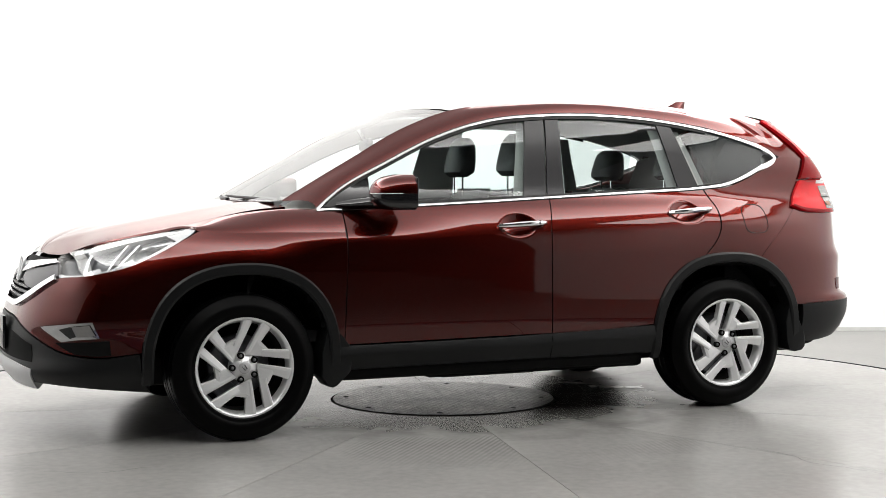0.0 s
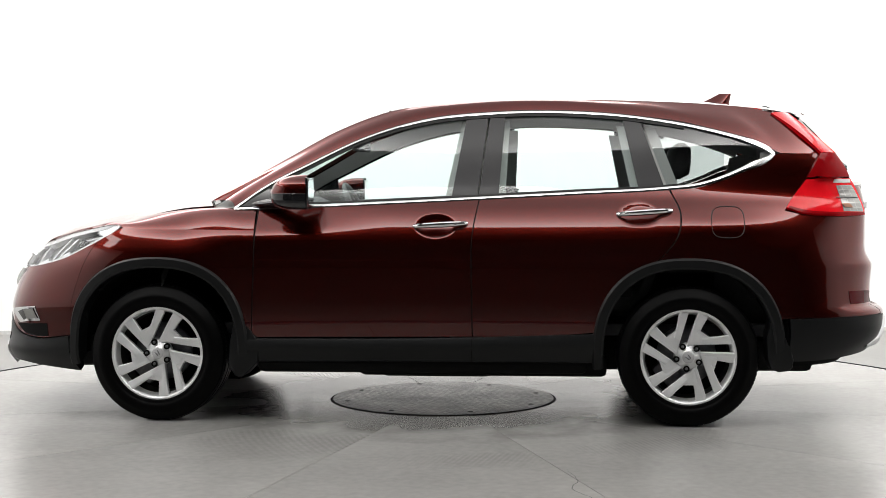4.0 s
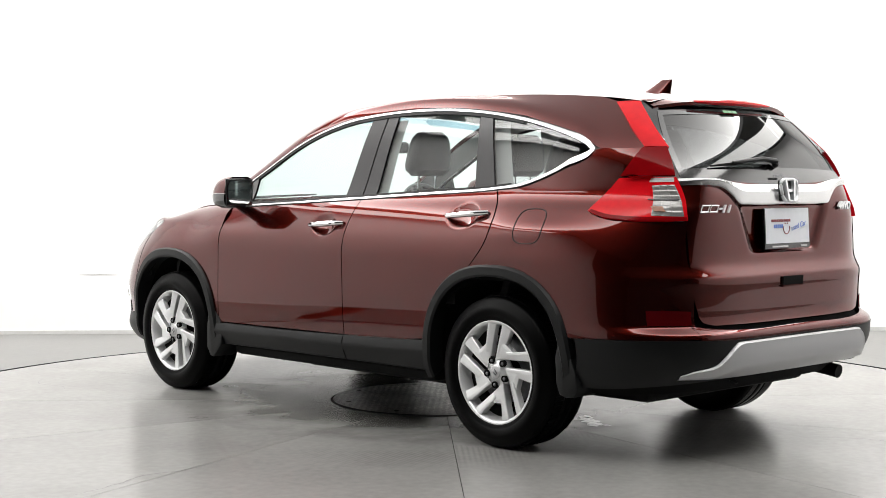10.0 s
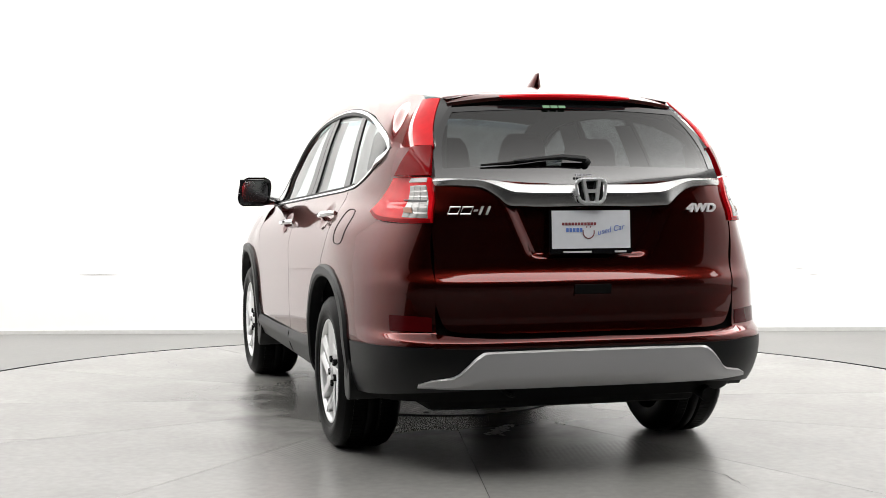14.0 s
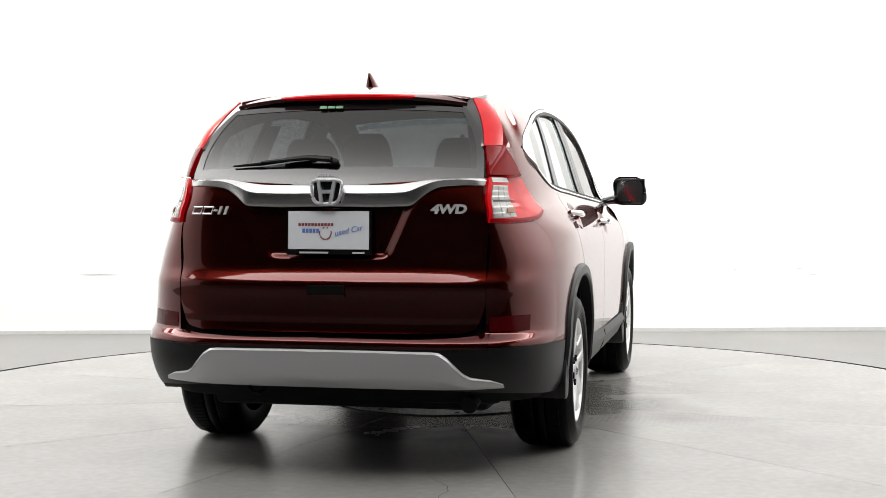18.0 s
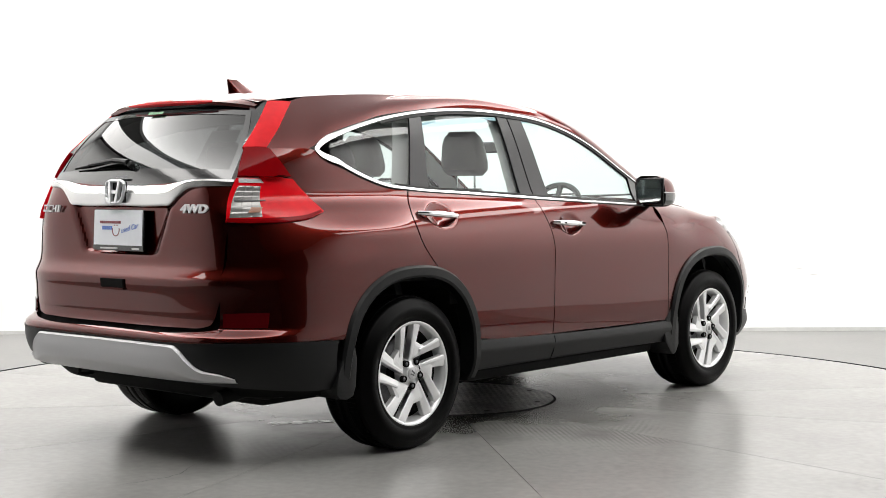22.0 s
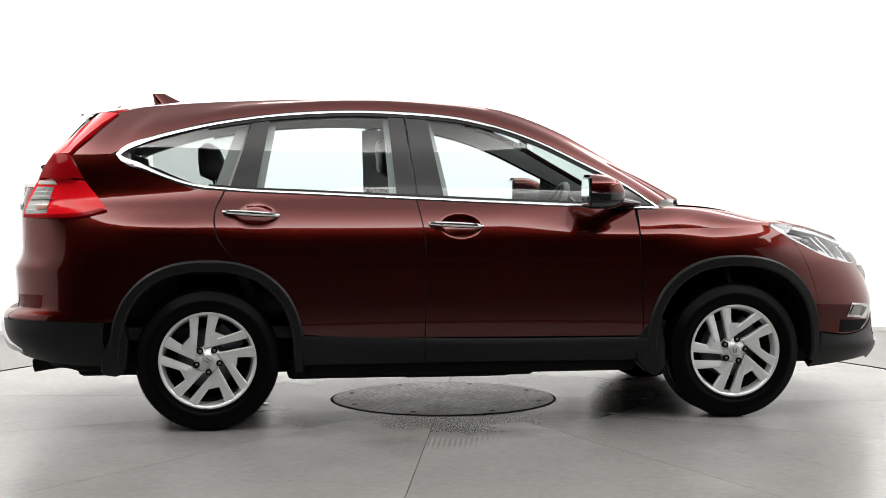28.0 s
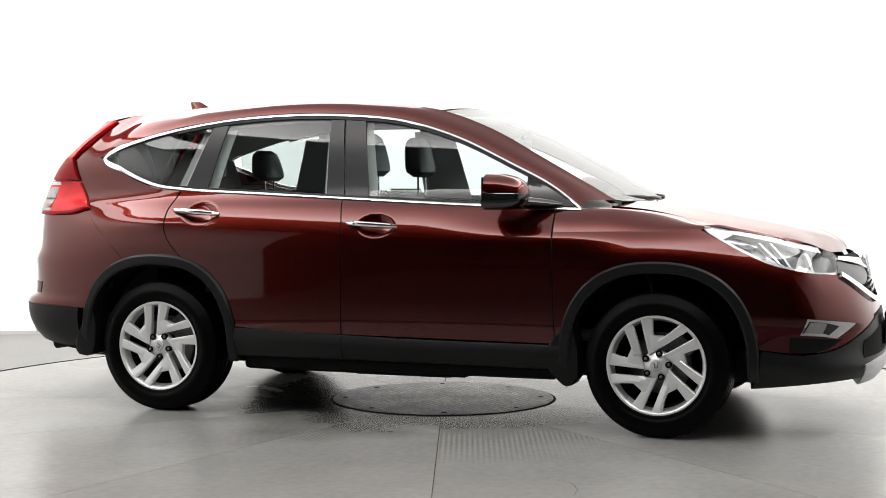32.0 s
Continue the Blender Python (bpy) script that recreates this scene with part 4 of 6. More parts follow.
def wheel(m, spin):
    """One road wheel about its own axis (local z outwards), turned by spin degrees."""
    hub = new("wheel")
    hub.parent = car
    hub.matrix_local = m
    sp = pose(0, 0, 0, 0, 0, spin)
    bm = bmesh.new()
    lathe(bm, [(0.222, 0.03), (0.232, 0.046), (0.24, 0.052), (0.247, 0.050), (0.252, 0.056), (0.275, 0.061), (0.295, 0.059), (0.298, 0.055), (0.317, 0.050), (0.329, 0.036), (0.334, 0.034), (0.337, 0.018), (0.340, 0.0), (0.342, -0.055),
               (0.335, -0.057), (0.335, -0.063), (0.342, -0.065), (0.342, -0.105), (0.335, -0.107), (0.335, -0.113), (0.342, -0.115), (0.339, -0.165), (0.331, -0.19), (0.30, -0.215), (0.23, -0.20)], 96)
    part("tyre", bm, RUBBER, hub, "black road tyre with a grooved tread", drop=0)
    bm = bmesh.new()
    for i in range(96):
        turn = pose(0, 0, 0, 0, 0, 3.75 * i)
        for za, zb in ((0.002, -0.050), (-0.118, -0.160)):
            prism(bm, [(0.335, -0.0095), (0.3424, -0.0095), (0.3424, 0.0095), (0.335, 0.0095)], zb - za, turn @ pose(0, 0, za))
    bmesh.ops.recalc_face_normals(bm, faces=bm.faces)
    tagged(part("tread", bm, RUBBER, hub, drop=0, smooth=False), kind="stuff")
    bm = bmesh.new()
    lathe(bm, [(0.205, -0.012), (0.212, 0.01), (0.214, 0.03), (0.219, 0.041), (0.226, 0.046), (0.234, 0.046), (0.237, 0.040), (0.234, 0.02)], 96)
    rim = part("rim", bm, ALLOY, hub, drop=0)
    bm = bmesh.new()
    lathe(bm, [(0.20, -0.19), (0.20, -0.03), (0.2055, -0.011)], 64)
    part("barrel", bm, BARREL, rim, "wheel barrel, inner shade put into its dark grey", drop=0)
    # Black disc added behind the spokes, standing for the wheel's dark depth.
    bm = bmesh.new()
    lathe(bm, [(0.0001, -0.012), (0.2005, -0.012)], 48)
    part("barrel_shade", bm, MATT, rim, "added matt black disc for the shade inside the wheel", drop=0).matrix_local = pose(0, 0, -0.10)
    first = [(part("spoke", arm(k), ALLOY, rim, drop=0, smooth=False), "spoke") for k in (0, 1)] + [(part("spoke_web", arm(2), ALLOY, rim, drop=0, smooth=False), "spoke_web")]
    for k in range(5):
        for f, nm in first:
            ob = f if k == 0 else new(nm, f.data)
            ob.parent = rim
            ob.matrix_local = sp @ pose(0, 0, 0, 0, 0, 72 * k)
    bm = bmesh.new()
    lathe(bm, [(0.0001, 0.036), (0.034, 0.036), (0.038, 0.030), (0.056, 0.028), (0.064, 0.022), (0.068, -0.01)], 48)
    part("hub_face", bm, ALLOY, rim, drop=0)
    bm = bmesh.new()
    lathe(bm, [(0.0001, 0.040), (0.025, 0.040), (0.029, 0.037), (0.029, 0.03)], 32)
    cap = part("centre_cap", bm, SILVER, rim, "silver centre cap with an emblem", drop=0)
    bm = bmesh.new()
    for q in (-1, 1):
        prism(bm, [(q * 0.005 - 0.0025, -0.012), (q * 0.005 + 0.0025, -0.012), (q * 0.008 + 0.0025, 0.012), (q * 0.008 - 0.0025, 0.012)], 0.0025, sp @ pose(0, 0, 0.0395, 0, 0, 0))
    part("emblem", bm, DULL, rim, drop=0)
    nut = bmesh.new()
    lathe(nut, [(0.0001, 0.0385), (0.0055, 0.0385), (0.0075, 0.036), (0.0075, 0.022)], 12)
    pocket = bmesh.new()
    lathe(pocket, [(0.007, 0.0345), (0.0125, 0.0395), (0.0150, 0.0390), (0.0150, 0.02)], 20)
    no = part("wheel_nut", nut, DULL, rim, "grey steel wheel nut", drop=0)
    po = part("nut_pocket", pocket, MATT, rim, "black nut recess", drop=0)
    for k in range(5):
        for f, nm in ((no, "wheel_nut"), (po, "nut_pocket")):
            ob = f if k == 0 else new(nm, f.data)
            ob.parent = rim
            if k and "label" in f:
                ob["label"] = f["label"]
            ob.matrix_local = sp @ pose(0, 0, 0, 0, 0, 72 * k) @ pose(0.057, 0, 0)
    bm = bmesh.new()
    lathe(bm, [(0.05, -0.075), (0.143, -0.075), (0.145, -0.08), (0.145, -0.10)], 48)
    part("brake_disc", bm, DULL, hub, "grey steel brake disc", drop=0)
    bm = bmesh.new()
    box(bm, (0.09, 0.09, -0.075), (0.09, 0.14, 0.06), Euler((0, 0, radians(45))).to_matrix().to_4x4(), bevel=0.012)
    part("brake_caliper", bm, DULL, hub, "grey cast brake caliper", drop=0)
    return hub


for ax, s, lug in ((AF, 1, 36), (AF, -1, 5), (AR, 1, 46), (AR, -1, 57)):
    wheel(Matrix.Translation((ax, s * 0.842, ZA - 0.012)) @ Euler((radians(-90 * s), 0, 0)).to_matrix().to_4x4(), lug + (180 if s > 0 else 0))

# ---------------------------------------------------------------- details on the car's sides


def rod(name, pts, r, mat, parent, mirror=False, label="", flat=1.0, n=8):
    bm = bmesh.new()
    tube(bm, [(p[0], -p[1] if mirror else p[1], p[2]) for p in pts], r, n, flat)
    bmesh.ops.recalc_face_normals(bm, faces=bm.faces)
    return part(name, bm, mat, parent, label)


def mirrored(bm, mirror):
    if mirror:
        for v in bm.verts:
            v.co.y = -v.co.y
    bmesh.ops.recalc_face_normals(bm, faces=bm.faces)


doors = {False: [], True: []}
for o in car.children:
    if o.name.startswith(("front_door", "rear_door")):
        doors[o.data.vertices[0].co.y < 0].append(o)

for mirror in SIDES:
    s = -1 if mirror else 1
    for door in doors[mirror]:
        front = door.name.startswith("front")
        xa, za, xb, zb = (-0.237, 1.000, 0.019, 0.986) if front else (-1.229, 1.061, -0.970, 1.043)
        # handle: a rounded grip on two feet
        bm = bmesh.new()
        pts, rad = [], []
        for i in range(17):
            u = i / 16
            x, z = xa + (xb - xa) * u, za + (zb - za) * u
            out = 0.034 * math.sin(math.pi * u) ** 0.35 if 0 < u < 1 else 0.004
            pts.append((x, s * (WID(z) + out), z))
            rad.append(0.006 + 0.009 * math.sin(math.pi * (0.08 + 0.84 * u)) ** 0.5)
        tube(bm, pts, rad, 10, 0.95)
        bmesh.ops.recalc_face_normals(bm, faces=bm.faces)
        h = part("door_handle", bm, CHROME, door, "chrome door handle")
        if front:
            bm = bmesh.new()
            bmesh.ops.create_uvsphere(bm, u_segments=10, v_segments=6, radius=0.006, matrix=Matrix.Translation((-0.185, s * (WID(0.997) + 0.045), 0.998)))
            part("lock_button", bm, BLACK, h, "small black lock button")
    # door sills between the gaps are dark: a seal line along each door cut
    for pts in ([(-0.265, 0.45), (-0.261, 0.7), (-0.265, 0.95), (-0.294, 1.11)], [(0.831, 0.44), (0.825, 0.62), (0.815, 0.85), (0.812, 1.06)],
                [(-0.864, 0.47), (-0.889, 0.58), (-1.004, 0.72), (-1.174, 0.83), (-1.266, 0.96), (-1.272, 1.05), (-1.226, 1.16)]):
        q = spline(pts, 40)
        rod("door_seal", [skin(gx(x, z), z, -0.012) for x, z in q], 0.006, SEALER, car, mirror, "black rubber door seal")
    # door cut through the sill moulding
    for x in (-0.262,):
        rod("sill_joint", [skin(x, z, o) for z, o in ((0.318, 0.005), (0.36, 0.009), (0.39, 0.0125), (0.407, 0.0165), (0.42, 0.0145), (0.437, 0.008))], 0.0025, MATT, car, mirror)
    # black inner corner, door mirror
    side_part("mirror_sail", [("x", 0.655, belt_z(0.655) + 0.012), ("x", 0.80, belt_z(0.8) + 0.012), ("x", 0.895, belt_z(0.895) + 0.012)], [("x", 0.655, top_z(0.655) - 0.028), ("x", 0.77, top_z(0.77) - 0.026), ("x", 0.875, top_z(0.875) - 0.022)],
              8, 6, BLACK, car, mirror, off=0.004, fold=0.012, label="black mirror mounting panel")
    mir = new("door_mirror")
    mir.parent = car

    def shell(z_lo, z_hi, mat, name, label, grow=0.0):
        bm = bmesh.new()
        rows = []
        nz = 9
        for i in range(nz):
            w = i / (nz - 1)
            z = z_lo + (z_hi - z_lo) * w
            v = (z - 1.152) / (0.087 + grow)
            k = max(0.0, 1 - abs(v) ** 3.2) ** (1 / 3.2)
            row = []
            for j in range(25):
                a = math.pi * j / 24
                cx = abs(math.sin(a)) ** 0.85
                cy = math.cos(a)
                cy = math.copysign(abs(cy) ** 0.6, cy)
                lean = 0.02 * v
                row.append((0.525 + (0.19 + grow) * k * cx * (1 - 0.16 * max(v, 0.0)) * (1 - 0.12 * cy), 0.966 + lean * -0.6 + (0.093 + grow) * max(k, 0.25) * cy, z))
            rows.append(row)
        add_grid(bm, rows, mirror=mirror)
        bmesh.ops.holes_fill(bm, edges=[e for e in bm.edges if e.is_boundary])
        bmesh.ops.recalc_face_normals(bm, faces=bm.faces)
        return part(name, bm, mat, mir, label)
    shell(1.147, 1.236, PAINT, "upper_shell", "")
    shell(1.07, 1.145, BLACK, "lower_shell", "gloss black lower mirror shell")
    bm = bmesh.new()
    box(bm, (0.523, s * 0.966, 1.153), (0.012, 0.172, 0.142), bevel=0.03 * 0.15)
    part("mirror_frame", bm, BLACK, mir, "black mirror frame")
    bm = bmesh.new()
    rows = []
    for i in range(9):
        rows.append([(0.514, 0.966 + 0.074 * math.cos(math.pi * j / 12) * (1 - (abs(i - 4) / 4) ** 4 * 0.25), 1.153 + (i - 4) / 4 * 0.060) for j in range(13)])
    add_grid(bm, rows, mirror=mirror)
    part("mirror_glass", bm, CHROME, mir, "silvered mirror glass")
    bm = bmesh.new()
    tube(bm, [(0.835, s * 0.785, 1.092), (0.77, s * 0.81, 1.096), (0.70, s * 0.855, 1.103), (0.63, s * 0.91, 1.108)], [0.018, 0.033, 0.036, 0.05], 12, 0.75)
    bmesh.ops.recalc_face_normals(bm, faces=bm.faces)
    part("mirror_arm", bm, BLACK, mir, "black mirror arm")
    # mud flaps
    for nm, poly in (("front_mud_flap", [(0.915, 0.532), (0.882, 0.529), (0.842, 0.478), (0.803, 0.432), (0.797, 0.36), (0.801, 0.312), (0.84, 0.274), (0.868, 0.245), (0.888, 0.236), (0.912, 0.243), (0.945, 0.29), (0.94, 0.40)]),
                     ("rear_mud_flap", [(-1.70, 0.545), (-1.765, 0.457), (-1.792, 0.40), (-1.808, 0.345), (-1.804, 0.31), (-1.786, 0.291), (-1.74, 0.284), (-1.705, 0.296), (-1.688, 0.34), (-1.68, 0.45)])):
        bm = bmesh.new()
        prism(bm, [(x, z) for x, z in poly], 0.145, Matrix.Translation((0, 0.898, 0)) @ Euler((radians(90), 0, 0)).to_matrix().to_4x4())
        bmesh.ops.bevel(bm, geom=[e for e in bm.edges if abs(e.verts[0].co.y - e.verts[1].co.y) < 0.01], offset=0.007, segments=2, affect="EDGES", profile=0.5)
        mirrored(bm, mirror)
        part(nm, bm, CLAD, car, "black plastic mud flap")
    bm = bmesh.new()
    box(bm, (-0.30, s * 0.61, 0.277), (1.25, 0.12, 0.11), bevel=0.025)
    box(bm, (-0.06, s * 0.47, 0.262), (0.58, 0.26, 0.11), bevel=0.035, seg=3)
    box(bm, (0.52, s * 0.60, 0.297), (0.66, 0.12, 0.09), bevel=0.025)
    part("floor_rail", bm, UNDER, car, "dusty black floor rail")
    # headlamp
    lamp = new("headlamp")
    lamp.parent = car
    hb = [("x", 1.515, 0.985), ("x", 1.64, 0.905), ("x", 1.78, 0.834), ("x", 1.90, 0.795), ("f", 0.60, 0.768), ("f", 0.52, 0.775)]
    ht = [("x", 1.53, 0.998), ("x", 1.66, 0.972), ("x", 1.80, 0.945), ("x", 1.92, 0.91), ("f", 0.53, 0.885), ("f", 0.46, 0.862)]
    side_part("lamp_housing", hb, ht, 30, 10, LAMPDARK, lamp, mirror, off=-0.035, fold=0, label="dark grey headlamp inside")
    side_part("lamp_cover", hb, ht, 30, 10, CLEAR, lamp, mirror, off=0.003, fold=0.0, label="clear headlamp cover")
    side_part("lower_rim", hb, [(q[0], q[1], q[2] + 0.012) for q in hb], 30, 4, LAMPPALE, lamp, mirror, off=-0.004, fold=0.03, label="pale lower rim of the headlamp")
    side_part("top_light_bar", [("x", 1.55, 0.980), ("x", 1.66, 0.956), ("x", 1.80, 0.927), ("x", 1.92, 0.893), ("f", 0.545, 0.868)], ht[:5], 20, 4, LAMPPALE, lamp, mirror, off=-0.004, fold=0.03, label="pale upper light bar")

    def slat(name, q, off, mat, parent, label="", thick=0.012):
        """A small plate on the skin between four corners (x, z)."""
        bm = bmesh.new()
        add_grid(bm, panel([("x", *q[0]), ("x", *q[1])], [("x", *q[3]), ("x", *q[2])], 6, 4, off), mirror=mirror)
        outward(bm)
        rim_in(bm, thick)
        return part(name, bm, mat, parent, label)
    slat("rear_rim", [(1.525, 0.984), (1.60, 0.935), (1.645, 0.958), (1.56, 0.990)], -0.006, LAMPPALE, lamp, "pale rear end of the headlamp", 0.03)
    for q in ([(1.850, 0.826), (1.868, 0.819), (1.770, 0.918), (1.756, 0.923)], [(1.896, 0.812), (1.908, 0.808), (1.815, 0.917), (1.803, 0.922)], [(1.990, 0.79), (2.002, 0.788), (1.965, 0.870), (1.952, 0.874)]):
        slat("reflector_bar", q, -0.010, LAMPPALE, lamp, "slanted silver reflector bar", 0.025)
    slat("reflector_foot", [(1.79, 0.845), (1.885, 0.808), (1.875, 0.822), (1.80, 0.858)], -0.012, LAMPPALE, lamp, "silver foot of the reflector", 0.02)
    slat("reflector_foot", [(1.93, 0.803), (2.01, 0.783), (2.0, 0.797), (1.935, 0.818)], -0.012, LAMPPALE, lamp, "silver foot of the reflector", 0.02)
    slat("divider", [(1.62, 0.93), (1.76, 0.902), (1.755, 0.909), (1.62, 0.940)], -0.016, LAMPIN, lamp, "grey divider", 0.01)
    c = skin(gx(1.715, 0.892), 0.892, -0.012)
    bm = bmesh.new()
    lathe(bm, [(0.0001, 0.012), (0.012, 0.010), (0.020, 0.004), (0.022, -0.004), (0.026, -0.004), (0.026, -0.02)], 24, Matrix.Translation((c.x, s * c.y, c.z)) @ Euler((radians(-75 * s), radians(20), 0)).to_matrix().to_4x4())
    part("projector", bm, BLACK, lamp, "dark round projector lens")
    # fog lamp and the intake below it
    fog = new("fog_lamp")
    fog.parent = car
    fb = [("x", 1.945, 0.503), ("x", 2.05, 0.492), ("f", 0.665, 0.482)]
    ft = [("x", 1.975, 0.576), ("x", 2.05, 0.568), ("f", 0.565, 0.547)]
    side_part("chrome_surround", fb, ft, 20, 8, CHROME, fog, mirror, off=0.004, fold=0.03, label="chrome fog lamp surround")
    side_part("bezel", [("x", 1.958, 0.515), ("x", 2.05, 0.505), ("f", 0.70, 0.499)], [("x", 1.984, 0.564), ("x", 2.05, 0.557), ("f", 0.665, 0.540)], 12, 6, BLACK, fog, mirror, off=0.0065, fold=0.002, label="black bezel")
    side_part("fog_lens", [("x", 1.962, 0.517), ("x", 1.995, 0.512), ("x", 2.035, 0.508)], [("x", 1.987, 0.562), ("x", 2.015, 0.559), ("x", 2.055, 0.555)], 10, 6, CLEARL, fog, mirror, off=0.009, fold=0.003, label="clear fog lamp lens")
    side_part("intake_mesh", [("x", 1.90, 0.425), ("x", 1.98, 0.422), ("x", 2.05, 0.428)], [("x", 1.905, 0.492), ("x", 2.02, 0.484), ("x", 2.12, 0.478)], 12, 6, MATT, car, mirror, off=0.004, fold=0.01, label="black lower intake mesh")
    # tail lamps
    tl = new("tail_lamp")
    tl.parent = car
    side_part("lower_lens", [("x", -1.780, 1.068), ("x", -1.86, 1.043), ("x", -2.0, 1.032), ("r", 0.71, 1.030), ("r", 0.638, 1.034)], [("x", -1.885, 1.208), ("x", -1.95, 1.211), ("x", -2.03, 1.212), ("r", 0.70, 1.211), ("r", 0.624, 1.210)], 64, 24, LENS2, tl, mirror,
              off=0.016, fold=0.02, left=[("x", -1.828, 1.135)], label="bright red lower lens")
    side_part("lens_edge", [("x", -1.79, 1.066), ("x", -1.86, 1.044), ("x", -2.0, 1.033), ("r", 0.71, 1.031), ("r", 0.64, 1.035)], [("x", -1.795, 1.074), ("x", -1.865, 1.056), ("x", -2.0, 1.046), ("r", 0.71, 1.044), ("r", 0.64, 1.047)], 50, 3, LENS, tl, mirror, off=0.0175, fold=0.002, label="deep red lower edge of the lens")
    bm = bmesh.new()  # clear lens over a faceted reflector
    g = panel([("r", 0.722, 1.050), ("r", 0.69, 1.049), ("r", 0.648, 1.049)], [("r", 0.678, 1.176), ("r", 0.66, 1.178), ("r", 0.636, 1.178)], 19, 25, 0.018)
    for i, row in enumerate(g):
        for j, p in enumerate(row):
            if 0 < i < 18 and 0 < j < 24:
                p += Vector((-0.8, 0.6, 0)) * (0.0018 * ((i % 6) / 6) + 0.0015 * ((j % 4) / 4) - 0.001)
    add_grid(bm, g, mirror=mirror)
    outward(bm)
    rim_in(bm, 0.006)
    part("clear_lens", bm, CLEARL, tl, "clear reversing and indicator lens over a faceted reflector", smooth=False)
    side_part("lens_divider", [("r", 0.702, 1.112), ("r", 0.643, 1.112)], [("r", 0.700, 1.116), ("r", 0.642, 1.116)], 8, 2, LAMPDARK, tl, mirror, off=0.0235, fold=0.003, label="dark divider")
    side_part("indicator_bulb", [("r", 0.712, 1.066), ("r", 0.69, 1.066)], [("r", 0.711, 1.084), ("r", 0.69, 1.084)], 4, 4, AMBER, tl, mirror, off=0.0225, fold=0.002, label="amber indicator bulb")
    side_part("top_strip", [("r", 0.680, 1.190), ("r", 0.634, 1.190)], [("r", 0.672, 1.207), ("r", 0.630, 1.207)], 8, 3, SILVER, tl, mirror, off=0.018, fold=0.004, label="pale strip over the clear lens")
    side_part("middle_lens", [("x", -1.890, 1.218), ("x", -1.96, 1.219), ("r", 0.70, 1.219), ("r", 0.624, 1.218)], [("x", -1.958, 1.332), ("x", -1.985, 1.333), ("r", 0.625, 1.334), ("r", 0.598, 1.334)], 44, 18, LENS, tl, mirror,
              off=0.018, fold=0.02, left=[("x", -1.926, 1.275)], label="deep red middle lens")
    bm = bmesh.new()
    outer = spline([(-1.735, 0.560, 1.540), (-1.812, 0.604, 1.483), (-1.885, 0.640, 1.420), (-1.966, 0.657, 1.339)], 24)
    inner = spline([(-1.825, 0.508, 1.542), (-1.893, 0.545, 1.483), (-1.960, 0.574, 1.420), (-2.048, 0.597, 1.337)], 24)
    rows = []
    for p, q in zip(outer, inner):
        p, q = Vector(p), Vector(q)
        row = []
        for k in range(7):
            u = k / 6
            row.append(p.lerp(q, u) + Vector((-0.55, 0.65, 0.5)) * (0.009 + 0.020 * u * (1 - u)))
        rows.append(row)
    add_grid(bm, rows, mirror=mirror)
    outward(bm)
    rim_in(bm, 0.025)
    part("upper_lens", bm, LENS2, tl, "bright red upper lens")
    bm = bmesh.new()  # black cheek between the lens and the rear glass
    add_grid(bm, [[Vector(q) + Vector((-0.004, 0.002, 0.002)), rear_pane(GLASSW(q[2]) * 0.985, q[2], 0.001)] for q in inner], mirror=mirror)
    outward(bm)
    part("glass_cheek", bm, BLACK, tl, "gloss black cheek beside the rear glass")
    refl = side_part("rear_reflector", [("r", 0.79, 0.607), ("r", 0.72, 0.607), ("r", 0.65, 0.607)], [("r", 0.79, 0.668), ("r", 0.72, 0.668), ("r", 0.65, 0.664)], 10, 5, REFLECT, car, mirror, off=0.006, fold=0.01, label="deep red rear reflector")
    # light trim inside the pillars, dark door linings
    for b, t, mat, nm in (([("x", -0.12, 1.13), ("x", -0.42, 1.14)], [("x", -0.20, 1.53), ("x", -0.44, 1.53)], LINING, "pillar_lining"), ([("x", -1.04, 1.16), ("x", -1.28, 1.17)], [("x", -0.97, 1.5), ("x", -1.16, 1.49)], LINING, "pillar_lining"),
                          ([("x", -1.60, 1.10), ("x", -1.80, 1.10), ("r", 0.60, 1.12)], [("x", -1.68, 1.36), ("x", -1.80, 1.40), ("r", 0.52, 1.47)], LINING, "pillar_lining"),
                          ([("x", -1.25, 0.95), ("x", -1.5, 0.95), ("x", -1.85, 0.95)], [("x", -1.25, 1.17), ("x", -1.45, 1.2), ("x", -1.85, 1.2)], LINING, "boot_lining"),
                          ([("x", 0.93, 1.08), ("x", -0.2, 1.10), ("x", -1.2, 1.14)], [("x", 0.93, 1.083), ("x", -0.2, 1.125), ("x", -1.2, 1.165)], CABIN, "door_top_lining")):
        side_part(nm, b, t, 12, 10, mat, car, mirror, off=-0.05, fold=0.0, label="pale cloth pillar lining" if mat is LINING else "dark door lining")
    bm = bmesh.new()
    lo = [skin(*q, -0.03) for q in spline(gz([("x", x, z - 0.01) for x, z in TOPLINE[:-1]]), 50)]
    hi = [Vector((q[0], q[1] - 0.01, q[2] - 0.035)) for q in spline(EDGE[:-1], 50)]
    add_grid(bm, [[a.lerp(b, k / 3) for k in range(4)] for a, b in zip(lo, hi)], mirror=mirror)
    part("roof_side_lining", bm, LINING, car, "pale cloth lining over the doors")
    bm = bmesh.new()
    fore = [Vector((-1.705, 0.638, 1.375)).lerp(Vector((-1.60, 0.535, 1.545)), k / 6) for k in range(7)]
    aft = [Vector((-1.925, 0.575, 1.325)).lerp(Vector((-1.80, 0.480, 1.530)), k / 6) for k in range(7)]
    add_grid(bm, [[p.lerp(q, k / 4) + Vector((0, 0.02 * (k / 4) * (1 - k / 4), 0)) for k in range(5)] for p, q in zip(fore, aft)], mirror=mirror)
